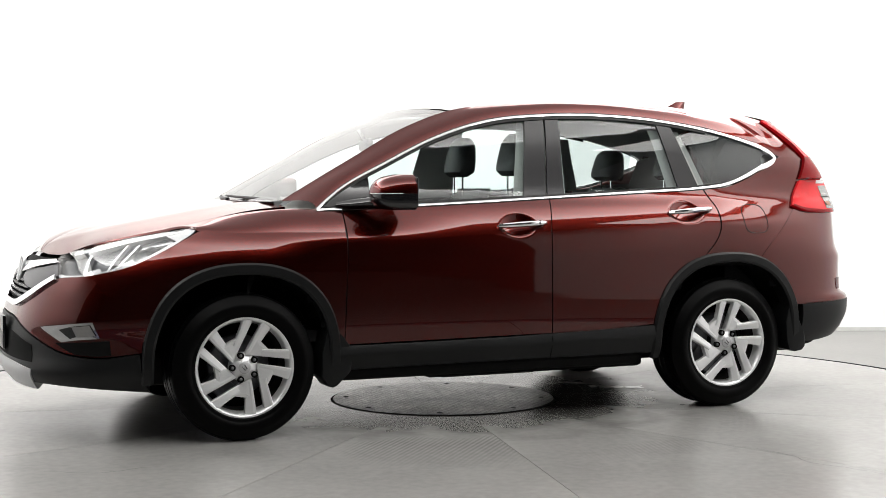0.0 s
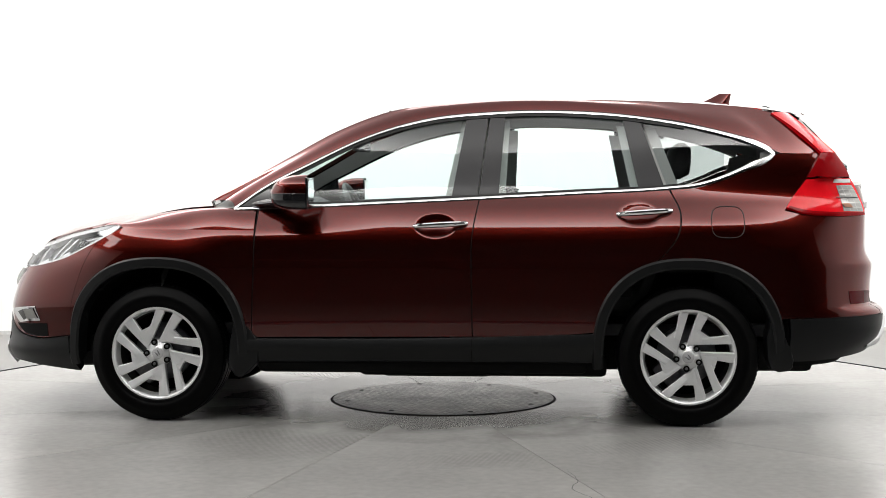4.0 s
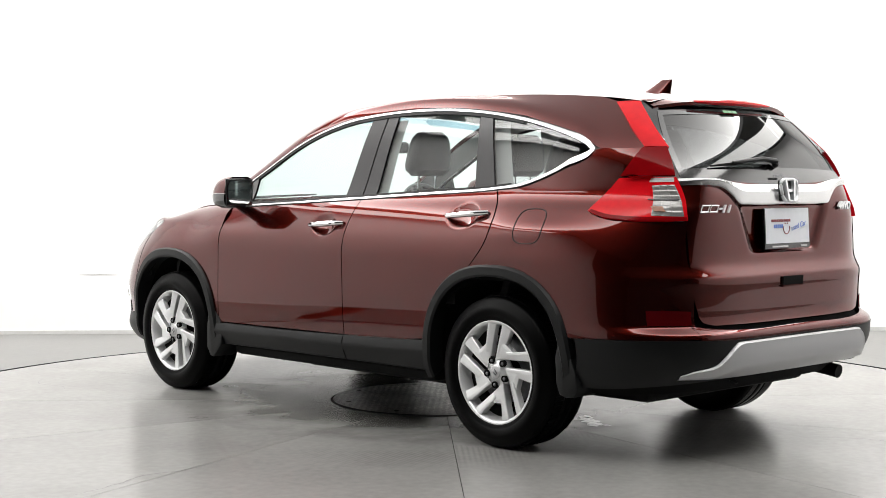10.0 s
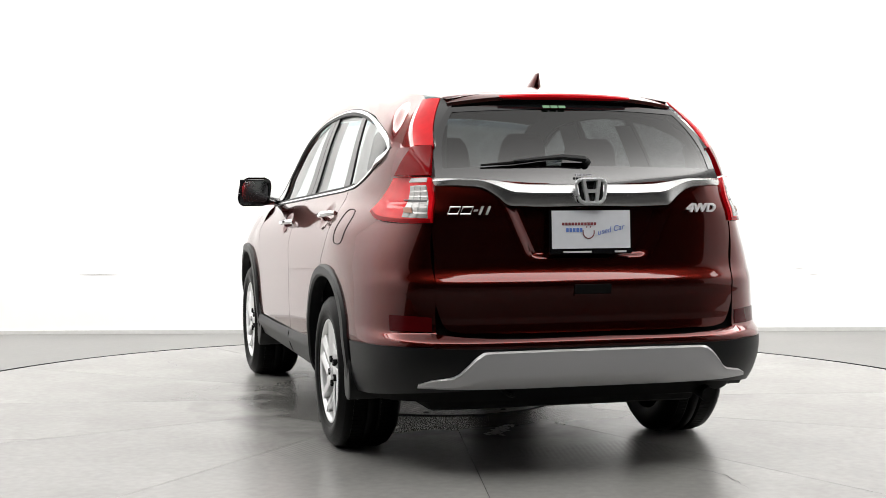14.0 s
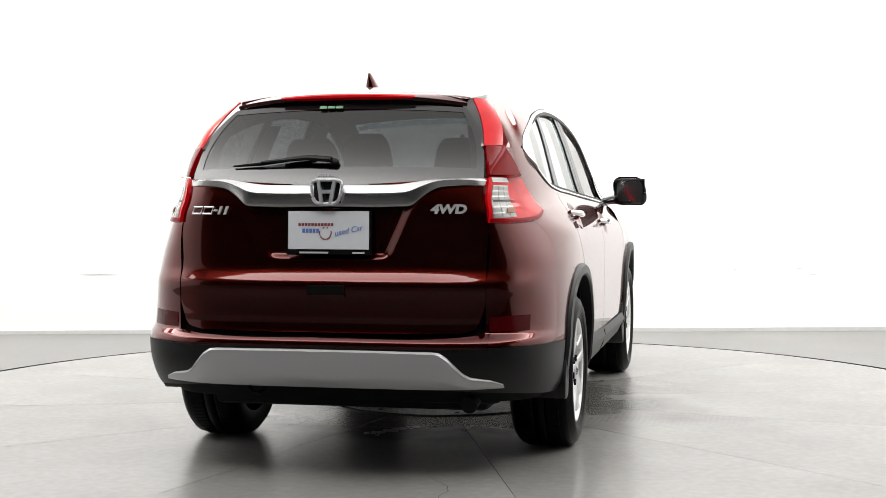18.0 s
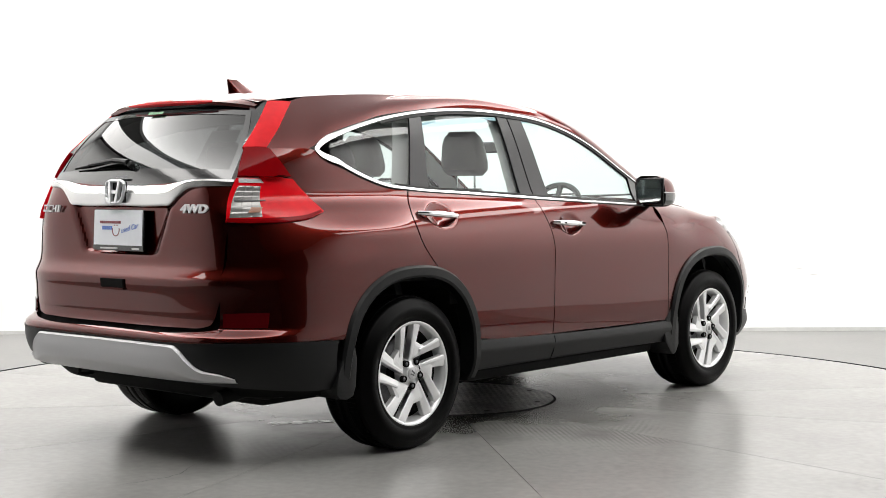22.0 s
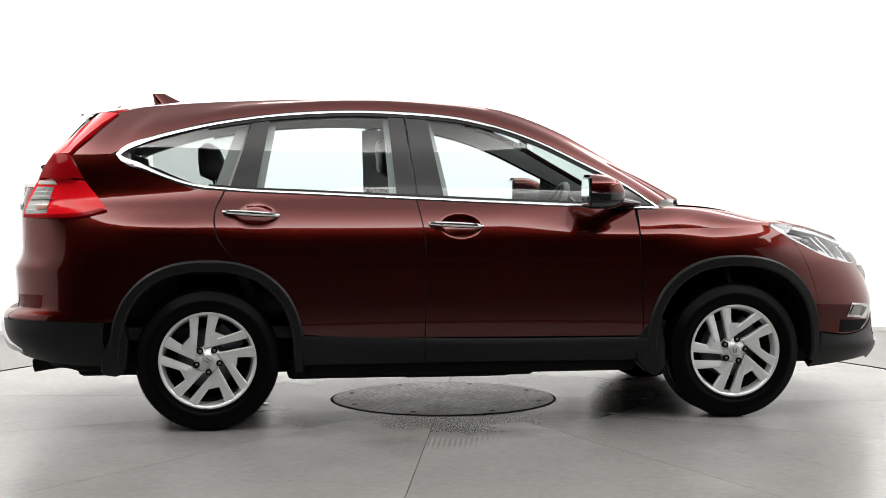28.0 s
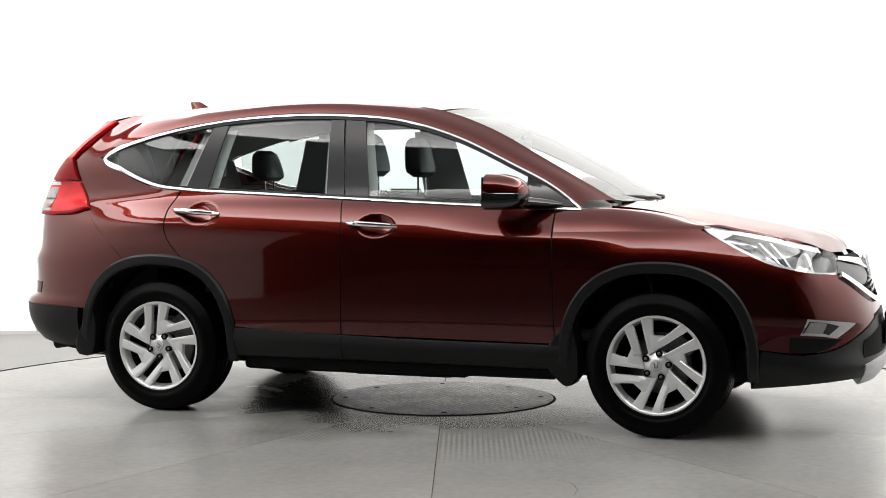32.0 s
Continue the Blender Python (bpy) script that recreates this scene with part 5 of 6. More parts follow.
    part("rear_pillar_lining", bm, LINING, car, "pale cloth lining of the rear pillar")

# fuel flap on the left
bm = bmesh.new()
out = []
for i in range(48):
    a = 2 * math.pi * i / 48
    c, q = math.cos(a), math.sin(a)
    r = (abs(c) ** 3.4 + abs(q) ** 3.4) ** (-1 / 3.4)
    out.append((-1.497 + 0.078 * r * c, 1.005 + 0.075 * r * q))
pts = [skin(gx(x, z), z, 0.0005) for x, z in out]
tube(bm, pts + [pts[0]], 0.0022, 6)
flap = part("fuel_flap", bm, SEALER, car, "fuel filler flap with a dark joint")

# ---------------------------------------------------------------- nose
both_part("grille", [("f", 0.50, 0.78), ("f", 0.38, 0.70), ("f", 0.22, 0.655), ("f", 0.0, 0.64)], [("f", 0.46, 0.858), ("f", 0.3, 0.858), ("f", 0.15, 0.858), ("f", 0.0, 0.858)], 24, 10, MATT, car, off=-0.015, fold=0, label="black front grille")
both_part("grille_bar", [("f", 0.50, 0.828), ("f", 0.3, 0.80), ("f", 0.14, 0.775), ("f", 0.0, 0.77)], [("f", 0.47, 0.842), ("f", 0.3, 0.832), ("f", 0.14, 0.822), ("f", 0.0, 0.82)], 24, 5, CHROME, car, off=0.012, fold=0.02, label="chrome grille bar")
for mirror in SIDES:
    side_part("grille_wing", [("f", 0.56, 0.775), ("f", 0.42, 0.715), ("f", 0.28, 0.72), ("f", 0.15, 0.75)], [("f", 0.50, 0.826), ("f", 0.4, 0.808), ("f", 0.28, 0.795), ("f", 0.15, 0.775)], 20, 5, GUN, car, mirror, off=0.004, fold=0.02, label="gunmetal grille wing")
both_part("grille_trim", [("f", 0.565, 0.755), ("f", 0.43, 0.675), ("f", 0.28, 0.628), ("f", 0.0, 0.618)], [("f", 0.55, 0.775), ("f", 0.42, 0.705), ("f", 0.26, 0.655), ("f", 0.0, 0.643)], 30, 5, CHROME, car, off=0.016, fold=0.025, label="chrome lower grille trim")
bm = bmesh.new()
for i in range(4):
    z = 0.66 + 0.024 * i
    for j in range(-13, 14):
        y = (j + 0.5 * (i % 2)) * 0.026
        p = skin(gy(abs(y), z, True), z, -0.008)
        bmesh.ops.create_cone(bm, segments=6, radius1=0.012, radius2=0.008, depth=0.012, matrix=Matrix.Translation((p.x, y, z)) @ Euler((0, radians(90), 0)).to_matrix().to_4x4())
part("grille_mesh", bm, BLACK, car, "black honeycomb grille mesh", smooth=False)


def badge_frame(m, w0, w1, h, r, mat, parent, name, label=""):
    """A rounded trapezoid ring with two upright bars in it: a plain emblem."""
    bm = bmesh.new()
    out = []
    for i in range(40):
        a = 2 * math.pi * i / 40
        c, q = math.cos(a), math.sin(a)
        rr = (abs(c) ** 4 + abs(q) ** 4) ** -0.25
        y = q * rr
        w = w0 + (w1 - w0) * (y + 1) / 2
        out.append(m @ Vector((w * c * rr, h * y, 0.006)))
    tube(bm, out + [out[0]], r, 8)
    for k in (-1, 1):
        prism(bm, [(k * 0.018 - 0.0065, -h), (k * 0.018 + 0.0065, -h), (k * 0.034 + 0.0065, h), (k * 0.034 - 0.0065, h)], 0.016, m)
    prism(bm, [(-0.018, -0.007), (0.018, -0.007), (0.022, 0.007), (-0.022, 0.007)], 0.012, m)
    bmesh.ops.recalc_face_normals(bm, faces=bm.faces)
    return part(name, bm, mat, parent, label)


badge_frame(Matrix.Translation((2.188, 0, 0.785)) @ Euler((radians(90), 0, radians(90))).to_matrix().to_4x4() @ pose(0, 0, 0, -14, 0, 0), 0.055, 0.07, 0.055, 0.008, BRIGHT, car, "front_emblem", "chrome emblem on the grille")
both_part("front_skid", [("f", 0.50, 0.262), ("f", 0.36, 0.265), ("f", 0.0, 0.265)], [("f", 0.53, 0.35), ("f", 0.40, 0.365), ("f", 0.0, 0.37)], 24, 6, SILVER, car, off=0.012, fold=0.04, label="silver lower front skid trim")
both_part("lower_intake", [("f", 0.52, 0.38), ("f", 0.3, 0.385), ("f", 0.0, 0.385)], [("f", 0.50, 0.46), ("f", 0.3, 0.50), ("f", 0.0, 0.51)], 20, 6, MATT, car, off=0.009, fold=0.01, label="black lower intake")
bm = bmesh.new()
box(bm, (2.295, 0, 0.49), (0.016, 0.36, 0.16), bevel=0.005)
part("plate_holder", bm, BLACK, car, "blank black front plate holder")

# ---------------------------------------------------------------- tail


def bar_rows(b, t, n, offs):
    B, T = spline(gz(b), n), spline(gz(t), n)
    rows = []
    for i, (p, q) in enumerate(zip(B, T)):
        k = 0.3 + 0.7 * ramp(i / 9)
        rows.append([skin(*(p + (q - p) * w), o * k) for w, o in offs])
    return rows


BB = [("r", 0.620, 1.180), ("r", 0.52, 1.178), ("r", 0.44, 1.168), ("r", 0.385, 1.135), ("r", 0.345, 1.103), ("r", 0.28, 1.098), ("r", 0.0, 1.098)]
BT = [("r", 0.620, 1.208), ("r", 0.52, 1.208), ("r", 0.44, 1.205), ("r", 0.36, 1.193), ("r", 0.28, 1.183), ("r", 0.2, 1.181), ("r", 0.0, 1.181)]
bm = bmesh.new()
for m in SIDES:
    add_grid(bm, bar_rows(BB, BT, 50, [(0, 0.0), (0.0, 0.010), (0.12, 0.015), (0.5, 0.021), (0.58, 0.024), (0.9, 0.014), (1.0, 0.009), (1.0, 0.0)]), mirror=m)
bmesh.ops.remove_doubles(bm, verts=bm.verts, dist=0.0008)
outward(bm)
part("tailgate_garnish", bm, SATIN, car, "wide satin chrome tailgate garnish")
badge_frame(Matrix.Translation((-2.240, 0, 1.157)) @ Euler((radians(90), 0, radians(-90))).to_matrix().to_4x4() @ pose(0, 0, 0, -6, 0, 0), 0.052, 0.068, 0.048, 0.0075, BRIGHT, car, "rear_emblem", "chrome emblem on the tailgate")
bm = bmesh.new()
box(bm, (-2.228, 0, 1.157), (0.012, 0.115, 0.092), bevel=0.004)
part("emblem_backing", bm, BLACK, car, "black backing of the emblem")
TAILFACE = Euler((radians(90), 0, radians(-90))).to_matrix().to_4x4()


def letters(name, text, size, m, mat, parent, label, depth=0.004, shear=0.0, drop=0.012, bold=0.0):
    """Raised letters in the built-in font."""
    cu = bpy.data.curves.new(name, "FONT")
    cu.offset = bold
    cu.body, cu.size, cu.extrude, cu.align_x, cu.align_y, cu.shear = text, size, depth / 2, "CENTER", "CENTER", shear
    tmp = bpy.data.objects.new(name, cu)
    me = bpy.data.meshes.new_from_object(tmp)
    bm = bmesh.new()
    bm.from_mesh(me)
    bmesh.ops.transform(bm, matrix=m, verts=bm.verts)
    bpy.data.objects.remove(tmp)
    bpy.data.curves.remove(cu)
    return part(name, bm, mat, parent, label, smooth=False, drop=drop)


letters("drive_badge", "4WD", 0.053, Matrix.Translation((-2.219, -0.490, 1.087)) @ TAILFACE @ pose(0, 0, 0, 0, 10, 0) @ Matrix.Diagonal((1.15, 0.9, 1, 1)), BADGE, car, "raised chrome 4WD badge", 0.010, 0.15, bold=0.0025)
# model badge: plain slanted chrome bars
bm = bmesh.new()
mb = Matrix.Translation((-2.217, 0.495, 1.083)) @ TAILFACE @ pose(0, 0, 0, 0, -10, 0)
for x0, x1, h in ((-0.086, -0.046, 0.0135), (-0.036, 0.004, 0.0135)):
    tube(bm, [mb @ Vector((x, y, 0.004)) for x, y in ((x0 - 0.4 * h, -h), (x1 - 0.4 * h, -h), (x1 + 0.4 * h, h), (x0 + 0.4 * h, h), (x0 - 0.4 * h, -h), (x1 - 0.4 * h, -h))], 0.0042, 6)
for x0, x1, h in ((0.036, 0.046, 0.0165), (0.064, 0.074, 0.0165), (0.012, 0.028, 0.004)):
    prism(bm, [(x0 - 0.4 * h, -h), (x1 - 0.4 * h, -h), (x1 + 0.4 * h, h), (x0 + 0.4 * h, h)], 0.008, mb)
part("model_badge", bm, BADGE, car, "raised chrome model badge", smooth=False)
bm = bmesh.new()
for i in range(6):
    x = -0.03 + 0.012 * i
    prism(bm, [(x, -0.005), (x + 0.009, -0.005), (x + 0.010, 0.005), (x + 0.001, 0.005)], 0.003, Matrix.Translation((-2.195, 0.02, 1.222)) @ TAILFACE @ pose(0, 0, 0, -25, 0, 0))
part("engine_badge", bm, DULL, car, "small chrome badge on the rear glass", smooth=False)
# number plate with plain bars, a smile and a written note
plate = new("number_plate")
plate.parent = car
PM = Matrix.Translation((-2.228, -0.004, 1.002)) @ TAILFACE @ pose(0, 0, 0, -3, 0, 0)
bm = bmesh.new()
bmesh.ops.create_cube(bm, size=1, matrix=PM @ Matrix.Translation((0, -0.008, 0)) @ Matrix.Diagonal((0.355, 0.178, 0.012, 1)))
bmesh.ops.bevel(bm, geom=bm.edges[:], offset=0.004, segments=2, affect="EDGES")
part("plate_frame", bm, BLACK, plate, "gloss black plate frame")
bm = bmesh.new()
bmesh.ops.create_cube(bm, size=1, matrix=PM @ Matrix.Translation((0, 0.002, 0.006)) @ Matrix.Diagonal((0.335, 0.152, 0.004, 1)))
part("plate_card", bm, WHITEP, plate, "white card in the plate frame")
INKR = material("dull_red_ink", (0.25, 0.05, 0.06), 0.6, grain=0.05)
INKB = material("blue_ink", (0.12, 0.22, 0.6), 0.6, grain=0.05)
PALE = material("pale_print", (0.6, 0.6, 0.6), 0.6, grain=0.05)
bm = bmesh.new()
for i in range(11):
    x = -0.125 + 0.0135 * i
    prism(bm, [(x, 0.019), (x + 0.0105, 0.019), (x + 0.0105, 0.030), (x, 0.030)], 0.0012, PM @ Matrix.Translation((0, 0, 0.0082)))
part("red_print", bm, INKR, plate, "dull red line of print", smooth=False)
bm = bmesh.new()
for i in range(5):
    x = -0.108 + 0.0145 * i
    prism(bm, [(x, -0.008), (x + 0.011, -0.008), (x + 0.011, 0.008), (x, 0.008)], 0.0012, PM @ Matrix.Translation((0, 0, 0.0082)))
part("blue_print", bm, INKB, plate, "blue line of print", smooth=False)
bm = bmesh.new()
tube(bm, [PM @ Vector((-0.012 + 0.024 * math.cos(a), -0.008 + 0.026 * math.sin(a), 0.0085)) for a in [radians(165 + 210 * i / 14) for i in range(15)]], 0.0022, 6)
for x in (-0.02, -0.004):
    bmesh.ops.create_uvsphere(bm, u_segments=8, v_segments=5, radius=0.0032, matrix=PM @ Matrix.Translation((x, 0.012, 0.0085)))
part("smile_mark", bm, INKR, plate, "printed red smile")
letters("written_note", "used Car", 0.032, PM @ Matrix.Translation((0.082, 0.0, 0.009)) @ pose(0, 0, 0, 0, 0, 12), INKB, plate, "blue handwritten words", 0.001, 0.3)
for x0, x1 in ((-0.12, 0.0), (0.10, 0.15)):
    bm = bmesh.new()
    prism(bm, [(x0, -0.091), (x1, -0.091), (x1, -0.084), (x0, -0.084)], 0.0012, PM @ Matrix.Translation((0, 0, 0.0062)))
    part("frame_print", bm, PALE, plate, "pale print on the frame", smooth=False)
# grip slot in the tailgate
both_part("grip_slot", [("r", 0.077, 0.750), ("r", 0.0, 0.750)], [("r", 0.077, 0.786), ("r", 0.0, 0.786)], 6, 3, MATT, car, off=0.009, fold=0.008, label="dark grip slot")
both_part("grip_lip", [("r", 0.079, 0.740), ("r", 0.0, 0.740)], [("r", 0.079, 0.749), ("r", 0.0, 0.749)], 6, 3, PAINT, car, off=0.011, fold=0.010)
sb = gz([("r", 0.70, 0.388), ("r", 0.5, 0.384), ("r", 0.3, 0.383), ("r", 0.0, 0.383)])
st = gz([("r", 0.70, 0.405), ("r", 0.655, 0.424), ("r", 0.585, 0.436), ("r", 0.56, 0.45), ("r", 0.50, 0.512), ("r", 0.468, 0.532), ("r", 0.44, 0.535), ("r", 0.2, 0.537), ("r", 0.0, 0.537)])
bm = bmesh.new()
rows = []
for i, (p, q) in enumerate(zip(polyline(sb, 80), polyline(st, 80))):
    k = 0.35 + 0.65 * ramp(i / 22)
    rows.append([skin(*(p + (q - p) * w), 0.006 + k * o) for w, o in ((0, -0.03), (0, 0.002), (0.04, 0.006), (0.18, 0.013), (0.33, 0.021), (0.38, 0.0225), (0.43, 0.0215), (0.6, 0.016), (0.8, 0.0135), (0.9, 0.0135), (0.94, 0.015), (1.0, 0.006), (1.0, -0.02))])
for m in SIDES:
    add_grid(bm, rows, mirror=m)
bmesh.ops.remove_doubles(bm, verts=bm.verts, dist=0.0006)
outward(bm)
part("rear_skid", bm, SILVER, car, "silver rear skid trim with a crease along its foot")
# roof spoiler
bm, face = bmesh.new(), bmesh.new()
top_rows, face_rows = [], []
for i in range(41):
    y = -0.50 + i / 40
    u = abs(y) / 0.50
    xr = -1.965 + 0.075 * u**2.2
    zt = zc(-1.80) + (1.545 - zc(-1.80)) * u**2.4
    zr = 1.560 - 0.034 * u**2.4
    top_rows.append([(-1.76, y, zt + 0.012), (-1.85, y, (zt + zr) / 2 + 0.012), (xr + 0.02, y, zr + 0.004), (xr, y, zr - 0.003), (xr + 0.004, y, zr - 0.018)])
    face_rows.append([(xr + 0.005, y, zr - 0.018), (xr + 0.03, y, zr - 0.045), (xr + 0.07, y, zr - 0.062), (-1.86, y, zr - 0.05)])
add_grid(bm, top_rows)
outward(bm)
part("roof_spoiler", bm, PAINT, car)
add_grid(face, face_rows)
bmesh.ops.recalc_face_normals(face, faces=face.faces)
part("spoiler_face", face, BLACK, car, "gloss black spoiler underside")
bm = bmesh.new()
rows = []
for i in range(25):
    y = -0.29 + 0.58 * i / 24
    u = abs(y) / 0.50
    xr = -1.965 + 0.075 * u**2.2 - 0.004
    zr = 1.560 - 0.034 * u**2.4
    k = 1 - 0.6 * (abs(y) / 0.29) ** 4
    rows.append([(xr + 0.012, y, zr + 0.004), (xr, y, zr - 0.002), (xr - 0.001, y, zr - 0.012 * k), (xr + 0.01, y, zr - 0.022 * k)])
add_grid(bm, rows)
outward(bm)
part("brake_light", bm, LENS2, car, "bright red high brake light")
pane_part("glass_frit", lambda w: pane_top(w) - 0.022, pane_top, -1, 1, 40, 2, BLACK, "black band at the top of the glass", 0.002)
pane_part("glass_foot", lambda w: pane_foot(w) - 0.012, lambda w: pane_foot(w) + 0.062 - 0.03 * w * w, -1, 1, 40, 3, BLACK, "black band at the foot of the glass", 0.003)
# Added bands: they paint the glass edges dark, over bright reflections.
for w0, w1 in ((-1.0, -0.95), (0.95, 1.0)):
    pane_part("glass_side_band", pane_foot, pane_top, w0, w1, 3, 20, BLACK, "added black band darkening the side of the glass", 0.0025)
STICK = material("green_sticker", (0.2, 0.4, 0.22), 0.5, grain=0.1)
bm = bmesh.new()
for x in (-0.035, 0.0, 0.035):
    prism(bm, [(x - 0.015, -0.007), (x + 0.015, -0.007), (x + 0.015, 0.007), (x - 0.015, 0.007)], 0.001, Matrix.Translation((-1.972, 0.06, 1.508)) @ TAILFACE @ pose(0, 0, 0, -40, 0, 0))
part("glass_sticker", bm, STICK, car, "small green sticker at the top of the rear glass", smooth=False)
# rear wiper
wip = new("rear_wiper")
wip.parent = car
bm = bmesh.new()
tube(bm, [rear_pane(y, z, o) for y, z, o in ((0.0, 1.272, 0.03), (0.10, 1.278, 0.035), (0.22, 1.270, 0.03), (0.30, 1.265, 0.026))], [0.018, 0.016, 0.011, 0.008], 8, 0.7)
bmesh.ops.recalc_face_normals(bm, faces=bm.faces)
part("wiper_arm", bm, CLAD, wip)
bm = bmesh.new()
tube(bm, [rear_pane(y, z, o) for y, z, o in ((0.08, 1.292, 0.018), (0.2, 1.275, 0.018), (0.3, 1.262, 0.018), (0.43, 1.255, 0.014))], [0.006, 0.010, 0.010, 0.005], 6, 0.8)
bmesh.ops.recalc_face_normals(bm, faces=bm.faces)
part("wiper_blade", bm, MATT, wip)
bm = bmesh.new()
p = rear_pane(0.02, 1.268, 0.01)
lathe(bm, [(0.0001, 0.022), (0.012, 0.02), (0.016, 0.014), (0.018, 0.0)], 20, Matrix.Translation((p.x, -0.01, p.z)) @ Euler((0, radians(-70), 0)).to_matrix().to_4x4())
part("wiper_pivot", bm, CLAD, wip)
# shark fin aerial
bm = bmesh.new()
rows = []
for i in range(9):
    w = i / 8
    z = 1.612 + 0.066 * w
    x0, x1 = -1.395 - 0.150 * w**0.8, -1.595 - 0.012 * w
    hw = 0.024 * (1 - w) ** 0.9 + 0.004
    row = []
    for j in range(20):
        a = 2 * math.pi * j / 20
        row.append(((x0 + x1) / 2 + (x0 - x1) / 2 * math.cos(a), hw * math.sin(a) * (1 - 0.45 * math.cos(a)), z))
    row.append(row[0])
    rows.append(row)
add_grid(bm, rows)
bmesh.ops.remove_doubles(bm, verts=bm.verts, dist=0.0004)
bmesh.ops.holes_fill(bm, edges=[e for e in bm.edges if e.is_boundary])
bmesh.ops.recalc_face_normals(bm, faces=bm.faces)
part("aerial_fin", bm, PAINT, car)
# exhaust, silencer, towing eye
rod("exhaust_tip", [(-1.86, -0.56, 0.33), (-2.02, -0.56, 0.325), (-2.10, -0.56, 0.315), (-2.16, -0.56, 0.305)], 0.032, UNDER, car, False, "black exhaust tail pipe", n=14)
bm = bmesh.new()
box(bm, (-1.86, -0.42, 0.36), (0.28, 0.5, 0.16), bevel=0.06, seg=3)
part("silencer", bm, UNDER, car, "dusty black exhaust silencer")
rod("towing_eye", [(-2.10, 0.30, 0.38), (-2.15, 0.30, 0.345), (-2.19, 0.31, 0.338), (-2.205, 0.33, 0.345), (-2.19, 0.35, 0.358), (-2.15, 0.36, 0.37), (-2.10, 0.36, 0.38)], 0.008, UNDER, car, False, "black towing eye")
bm = bmesh.new()
tube(bm, [(-1.31, -0.66, 0.33), (-1.31, -0.3, 0.36), (-1.31, 0.3, 0.36), (-1.31, 0.66, 0.33)], [0.05, 0.06, 0.06, 0.05], 10)
tube(bm, [(1.31, -0.66, 0.33), (1.31, -0.3, 0.33), (1.31, 0.3, 0.33), (1.31, 0.66, 0.33)], [0.04, 0.05, 0.05, 0.04], 10)
box(bm, (0.3, 0.0, 0.28), (1.3, 0.22, 0.08), bevel=0.03)
box(bm, (-0.35, 0.25, 0.27), (0.75, 0.62, 0.10), bevel=0.04)
part("running_gear", bm, UNDER, car, "dusty black axles and exhaust tunnel")

# wipers at the foot of the windscreen
for y0, y1, nm in ((0.55, -0.05, "windscreen_wiper"), (-0.02, -0.58, "windscreen_wiper")):
    bm = bmesh.new()
    pts = []
    for i in range(7):
        u = i / 6
        y = y0 + (y1 - y0) * u
        pts.append((1.155 - 0.17 * abs(y) ** 2 / 0.45 + 0.0, y, 1.118 + 0.018 * u))
    tube(bm, pts, [0.012, 0.011, 0.010, 0.009, 0.008, 0.008, 0.006], 6, 0.8)
    bmesh.ops.recalc_face_normals(bm, faces=bm.faces)
    part(nm, bm, CLAD, car, "black windscreen wiper")
bm = bmesh.new()
rows = []
for i in range(21):
    y = -0.66 + 1.32 * i / 20
    x0 = 1.20 - 0.155 * (abs(y) / 0.66) ** 2.2
    rows.append([(x0 + 0.01, y, 1.098 + 0.012 * (abs(y) / 0.66) ** 2), (1.06 + 0.02, y, 1.09), (1.04, y, 1.03)])
add_grid(bm, rows)
part("cowl", bm, CLAD, car, "black cowl under the windscreen")

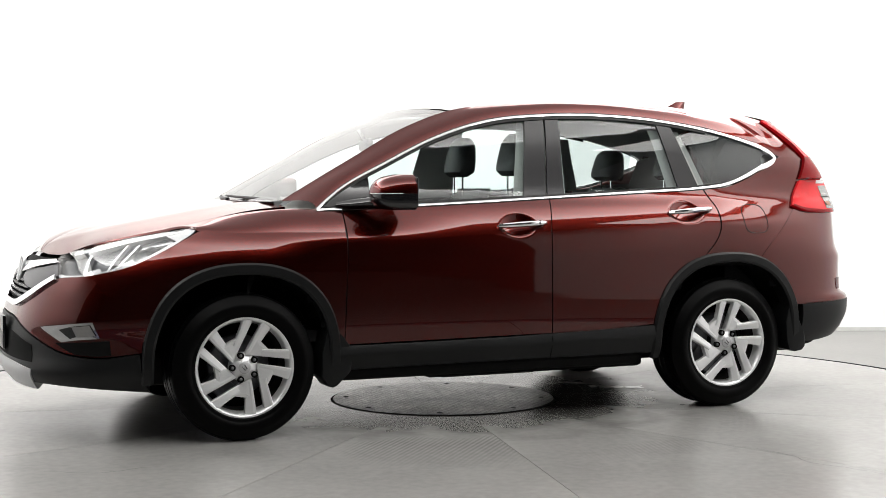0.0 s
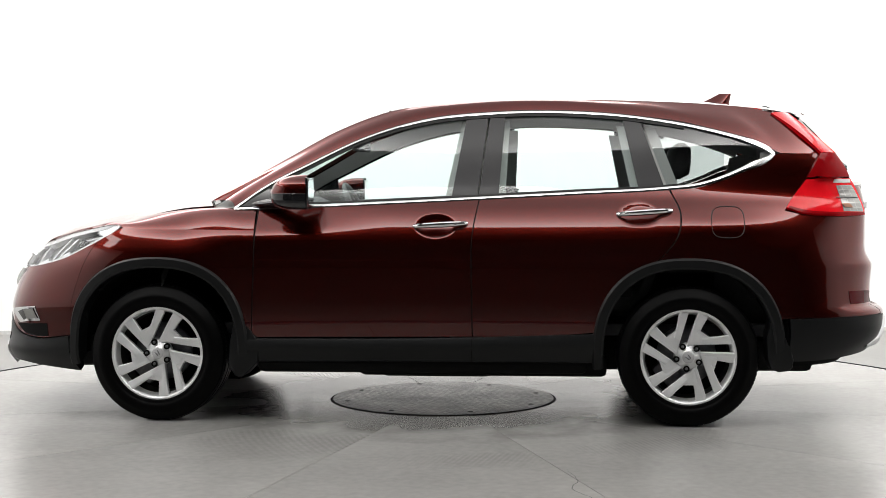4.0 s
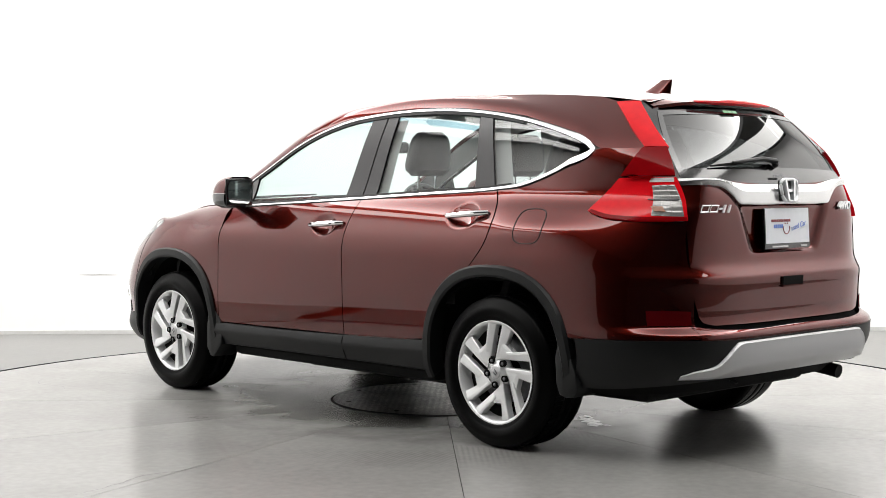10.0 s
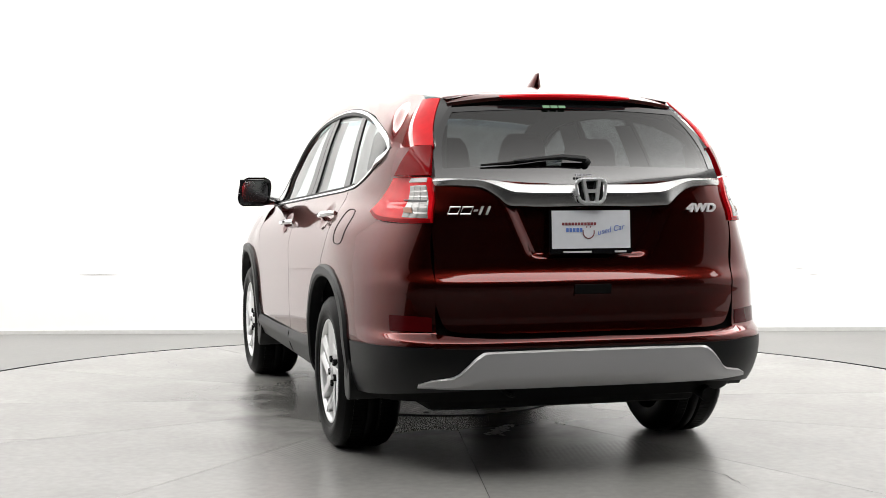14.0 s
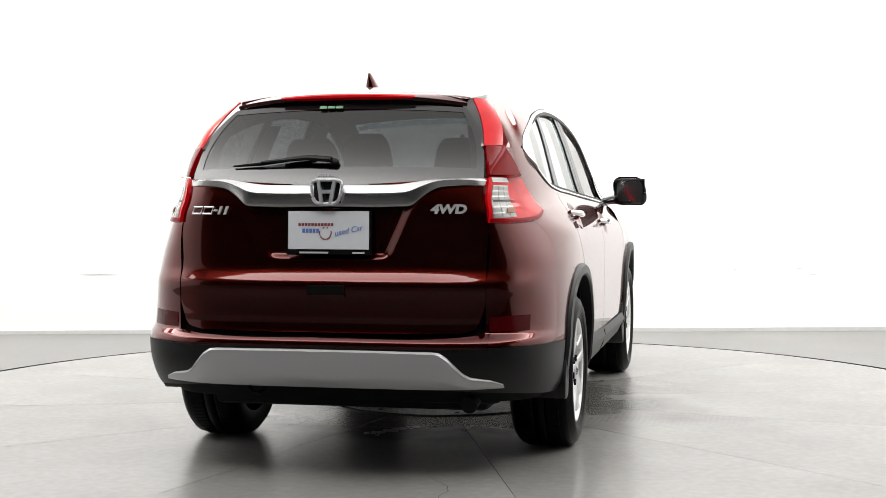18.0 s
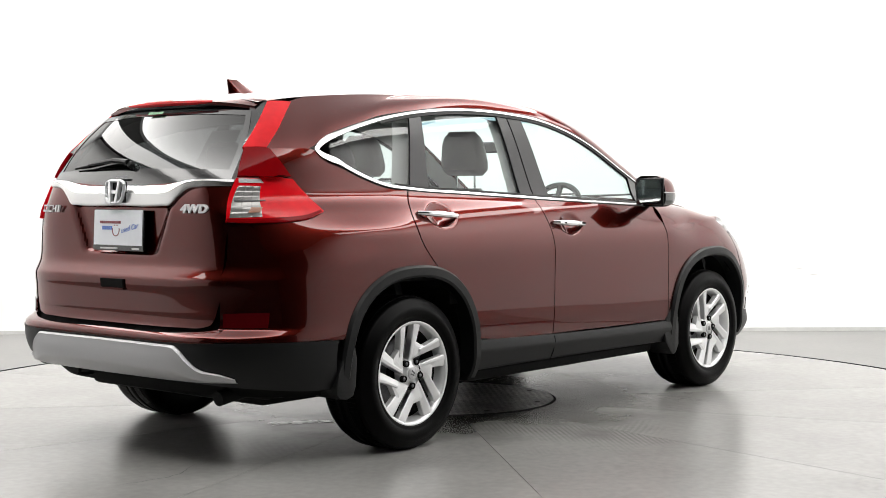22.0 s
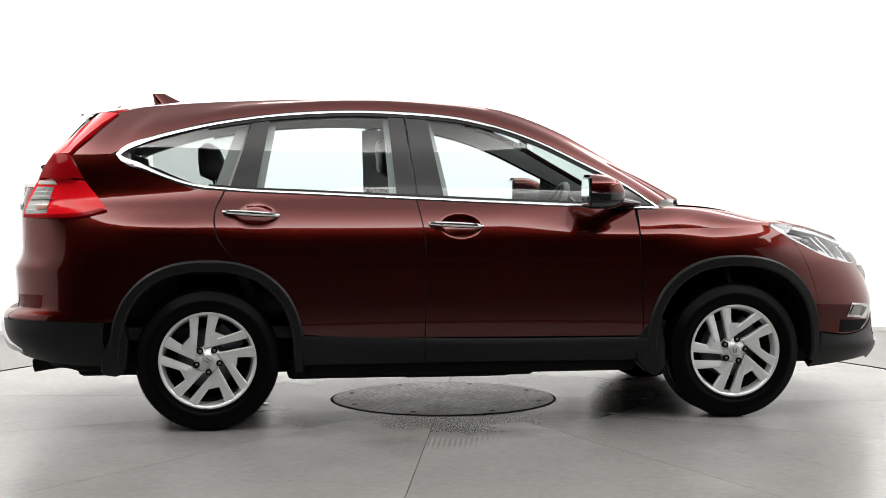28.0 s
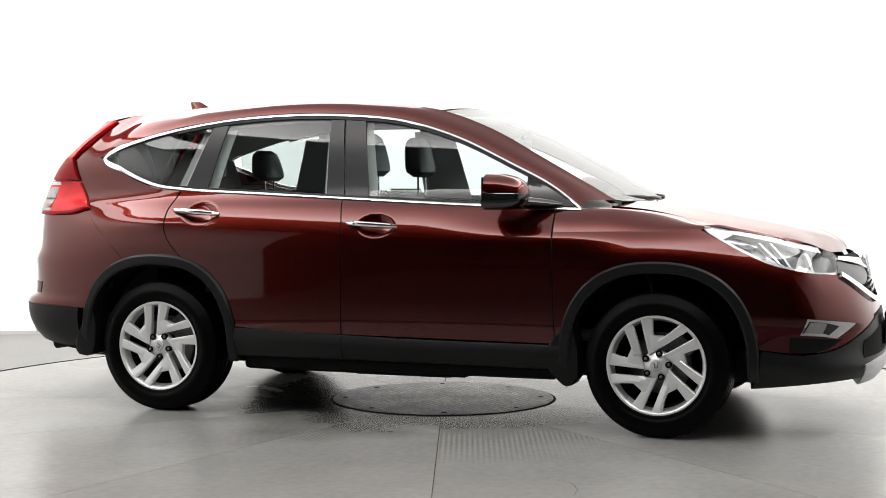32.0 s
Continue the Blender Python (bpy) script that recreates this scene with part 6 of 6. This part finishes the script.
# ---------------------------------------------------------------- cabin
for x, nm in ((-0.30, "front_seat"), (-1.20, "rear_seat")):
    for y in (-0.36, 0.36):
        seat = new(nm)
        seat.parent = car
        w = 0.46 if x > -1 else 0.56
        bm = bmesh.new()
        rows = []
        for i in range(11):
            v = i / 10
            z = 0.62 + 0.55 * v
            xx = x + 0.10 - 0.20 * v
            half = w / 2 * (1 - 0.25 * v**3)
            row = []
            for j in range(20):
                a = 2 * math.pi * j / 20
                c, q = math.cos(a), math.sin(a)
                rr = (abs(c) ** 3 + abs(q) ** 3) ** (-1 / 3)
                row.append((xx + 0.075 * (1 - 0.3 * v) * c * rr, y + half * q * rr, z))
            row.append(row[0])
            rows.append(row)
        add_grid(bm, rows)
        bmesh.ops.remove_doubles(bm, verts=bm.verts, dist=0.0004)
        bmesh.ops.holes_fill(bm, edges=[e for e in bm.edges if e.is_boundary])
        bmesh.ops.recalc_face_normals(bm, faces=bm.faces)
        part("backrest", bm, LEATHER, seat)
        bm = bmesh.new()
        box(bm, (x + 0.28, y, 0.60), (0.52, w, 0.16), bevel=0.05, seg=3)
        part("cushion", bm, LEATHER, seat)
        bm = bmesh.new()
        hx, z0, z1 = (x + 0.0, 1.235, 1.462) if x > -1 else (x - 0.08, 1.215, 1.40)
        rows = []
        for i in range(9):
            v = i / 8
            k = (1 - abs(2 * v - 1) ** 4) ** 0.25
            row = []
            for j in range(20):
                a = 2 * math.pi * j / 20
                c, q = math.cos(a), math.sin(a)
                rr = (abs(c) ** 3 + abs(q) ** 3) ** (-1 / 3)
                row.append((hx - 0.03 * v + (0.075 - 0.02 * v) * max(k, 0.3) * c * rr, y + (0.145 - 0.035 * v) * max(k, 0.75) * q * rr, z0 + (z1 - z0) * v))
            row.append(row[0])
            rows.append(row)
        add_grid(bm, rows)
        bmesh.ops.remove_doubles(bm, verts=bm.verts, dist=0.0004)
        bmesh.ops.holes_fill(bm, edges=[e for e in bm.edges if e.is_boundary])
        bmesh.ops.recalc_face_normals(bm, faces=bm.faces)
        part("headrest", bm, LEATHER, seat)
        for q in (-0.06, 0.06):
            rod("headrest_post", [(hx, y + q, 1.13), (hx, y + q, z0 + 0.03)], 0.006, CHROME, seat, False, "chrome headrest post")
bm = bmesh.new()
rows = []
for i in range(21):
    y = -0.70 + 1.40 * i / 20
    hood = 0.045 * math.exp(-(((y + 0.36) / 0.16) ** 2))
    rows.append([(1.06, y, 1.06), (0.90, y, 1.085 + hood * 0.4), (0.72, y, 1.085 + hood), (0.63, y, 1.05 + hood), (0.60, y, 0.95), (0.66, y, 0.70)])
add_grid(bm, rows)
bmesh.ops.recalc_face_normals(bm, faces=bm.faces)
part("dashboard", bm, CABIN, car, "dark dashboard")
sw = new("steering_wheel")
sw.parent = car
SWM = Matrix.Translation((0.47, -0.36, 1.03)) @ Euler((0, radians(-62), 0)).to_matrix().to_4x4()
bm = bmesh.new()
pts = [SWM @ Vector((0.18 * math.cos(2 * math.pi * i / 40), 0.18 * math.sin(2 * math.pi * i / 40), 0)) for i in range(41)]
tube(bm, pts, 0.016, 10)
bmesh.ops.recalc_face_normals(bm, faces=bm.faces)
part("wheel_rim", bm, LEATHER, sw)
bm = bmesh.new()
box(bm, SWM @ Vector((0, 0, 0.02)), (0.14, 0.15, 0.05), SWM.to_3x3().to_4x4(), bevel=0.02)
for a in (0, 180, 270):
    box(bm, SWM @ Vector((0.11 * math.cos(radians(a + 90)), 0.11 * math.sin(radians(a + 90)), 0.0)), (0.03 if a != 270 else 0.12, 0.12 if a != 270 else 0.03, 0.02), SWM.to_3x3().to_4x4(), bevel=0.006)
part("wheel_boss", bm, CABIN, sw)
bm = bmesh.new()
box(bm, (0.40, 0.0, 1.405), (0.035, 0.24, 0.065), Euler((0, 0, radians(-8))).to_matrix().to_4x4(), bevel=0.014, seg=3)
tube(bm, [(0.41, 0, 1.43), (0.44, 0, 1.48)], 0.012, 8)
part("cabin_mirror", bm, CABIN, car, "black cabin mirror")
bm = bmesh.new()
rows = []
for q in spline([(x, y, z) for x, y, z in EDGE[4:]], 30):
    rows.append([(q[0], q[1] * k / 8 * 0.99, zc(q[0]) - 0.035 + (q[2] - zc(q[0])) * (k / 8) ** 2.4) for k in range(9)])
for m in SIDES:
    add_grid(bm, rows, mirror=m)
part("headlining", bm, LINING, car, "pale cloth headlining")
bm = bmesh.new()
box(bm, (-0.45, 0, 0.47), (2.9, 1.5, 0.06), bevel=0.01)
box(bm, (-1.75, 0, 0.62), (0.6, 1.3, 0.3), bevel=0.02)
box(bm, (0.45, 0.0, 0.68), (0.5, 0.24, 0.42), bevel=0.05)
part("cabin_floor", bm, CABIN, car, "dark cabin floor and console")
BLUE = glass("blue_shade_band", (0.62, 0.82, 0.95))
bm = bmesh.new()
rows = []
for k in range(13):
    u = -1 + k / 6
    w2 = abs(u) ** 2.2
    rows.append([(0.216 + (0.196 - 0.216) * w2 - 0.004, 0.56 * u, 1.572 - 0.038 * w2 - 0.006), (0.285 + (0.262 - 0.285) * w2 - 0.004, 0.568 * u, 1.545 - 0.034 * w2 - 0.006)])
add_grid(bm, rows)
part("shade_band", bm, BLUE, car, "blue shade band at the top of the windscreen")
for o in list(bpy.data.objects):
    if o.type == "MESH" and o.data.materials and o.data.materials[0] in (GLASS, TINT, REARTINT, CLEAR, BLUE):
        o.visible_shadow = False


def motions():
    """The turntable carries the car round; the camera stands still."""
    rows_car, rows_table = [], []
    for i in range(33):
        h = heading(i)
        turn = pose(0, 0, 0, 0, 0, h)
        rows_car.append((i, turn @ pose(0.046, -0.009, 0)))
        rows_table.append((i, turn))
    walk(car, rows_car)
    walk(turntable, rows_table)


motions()
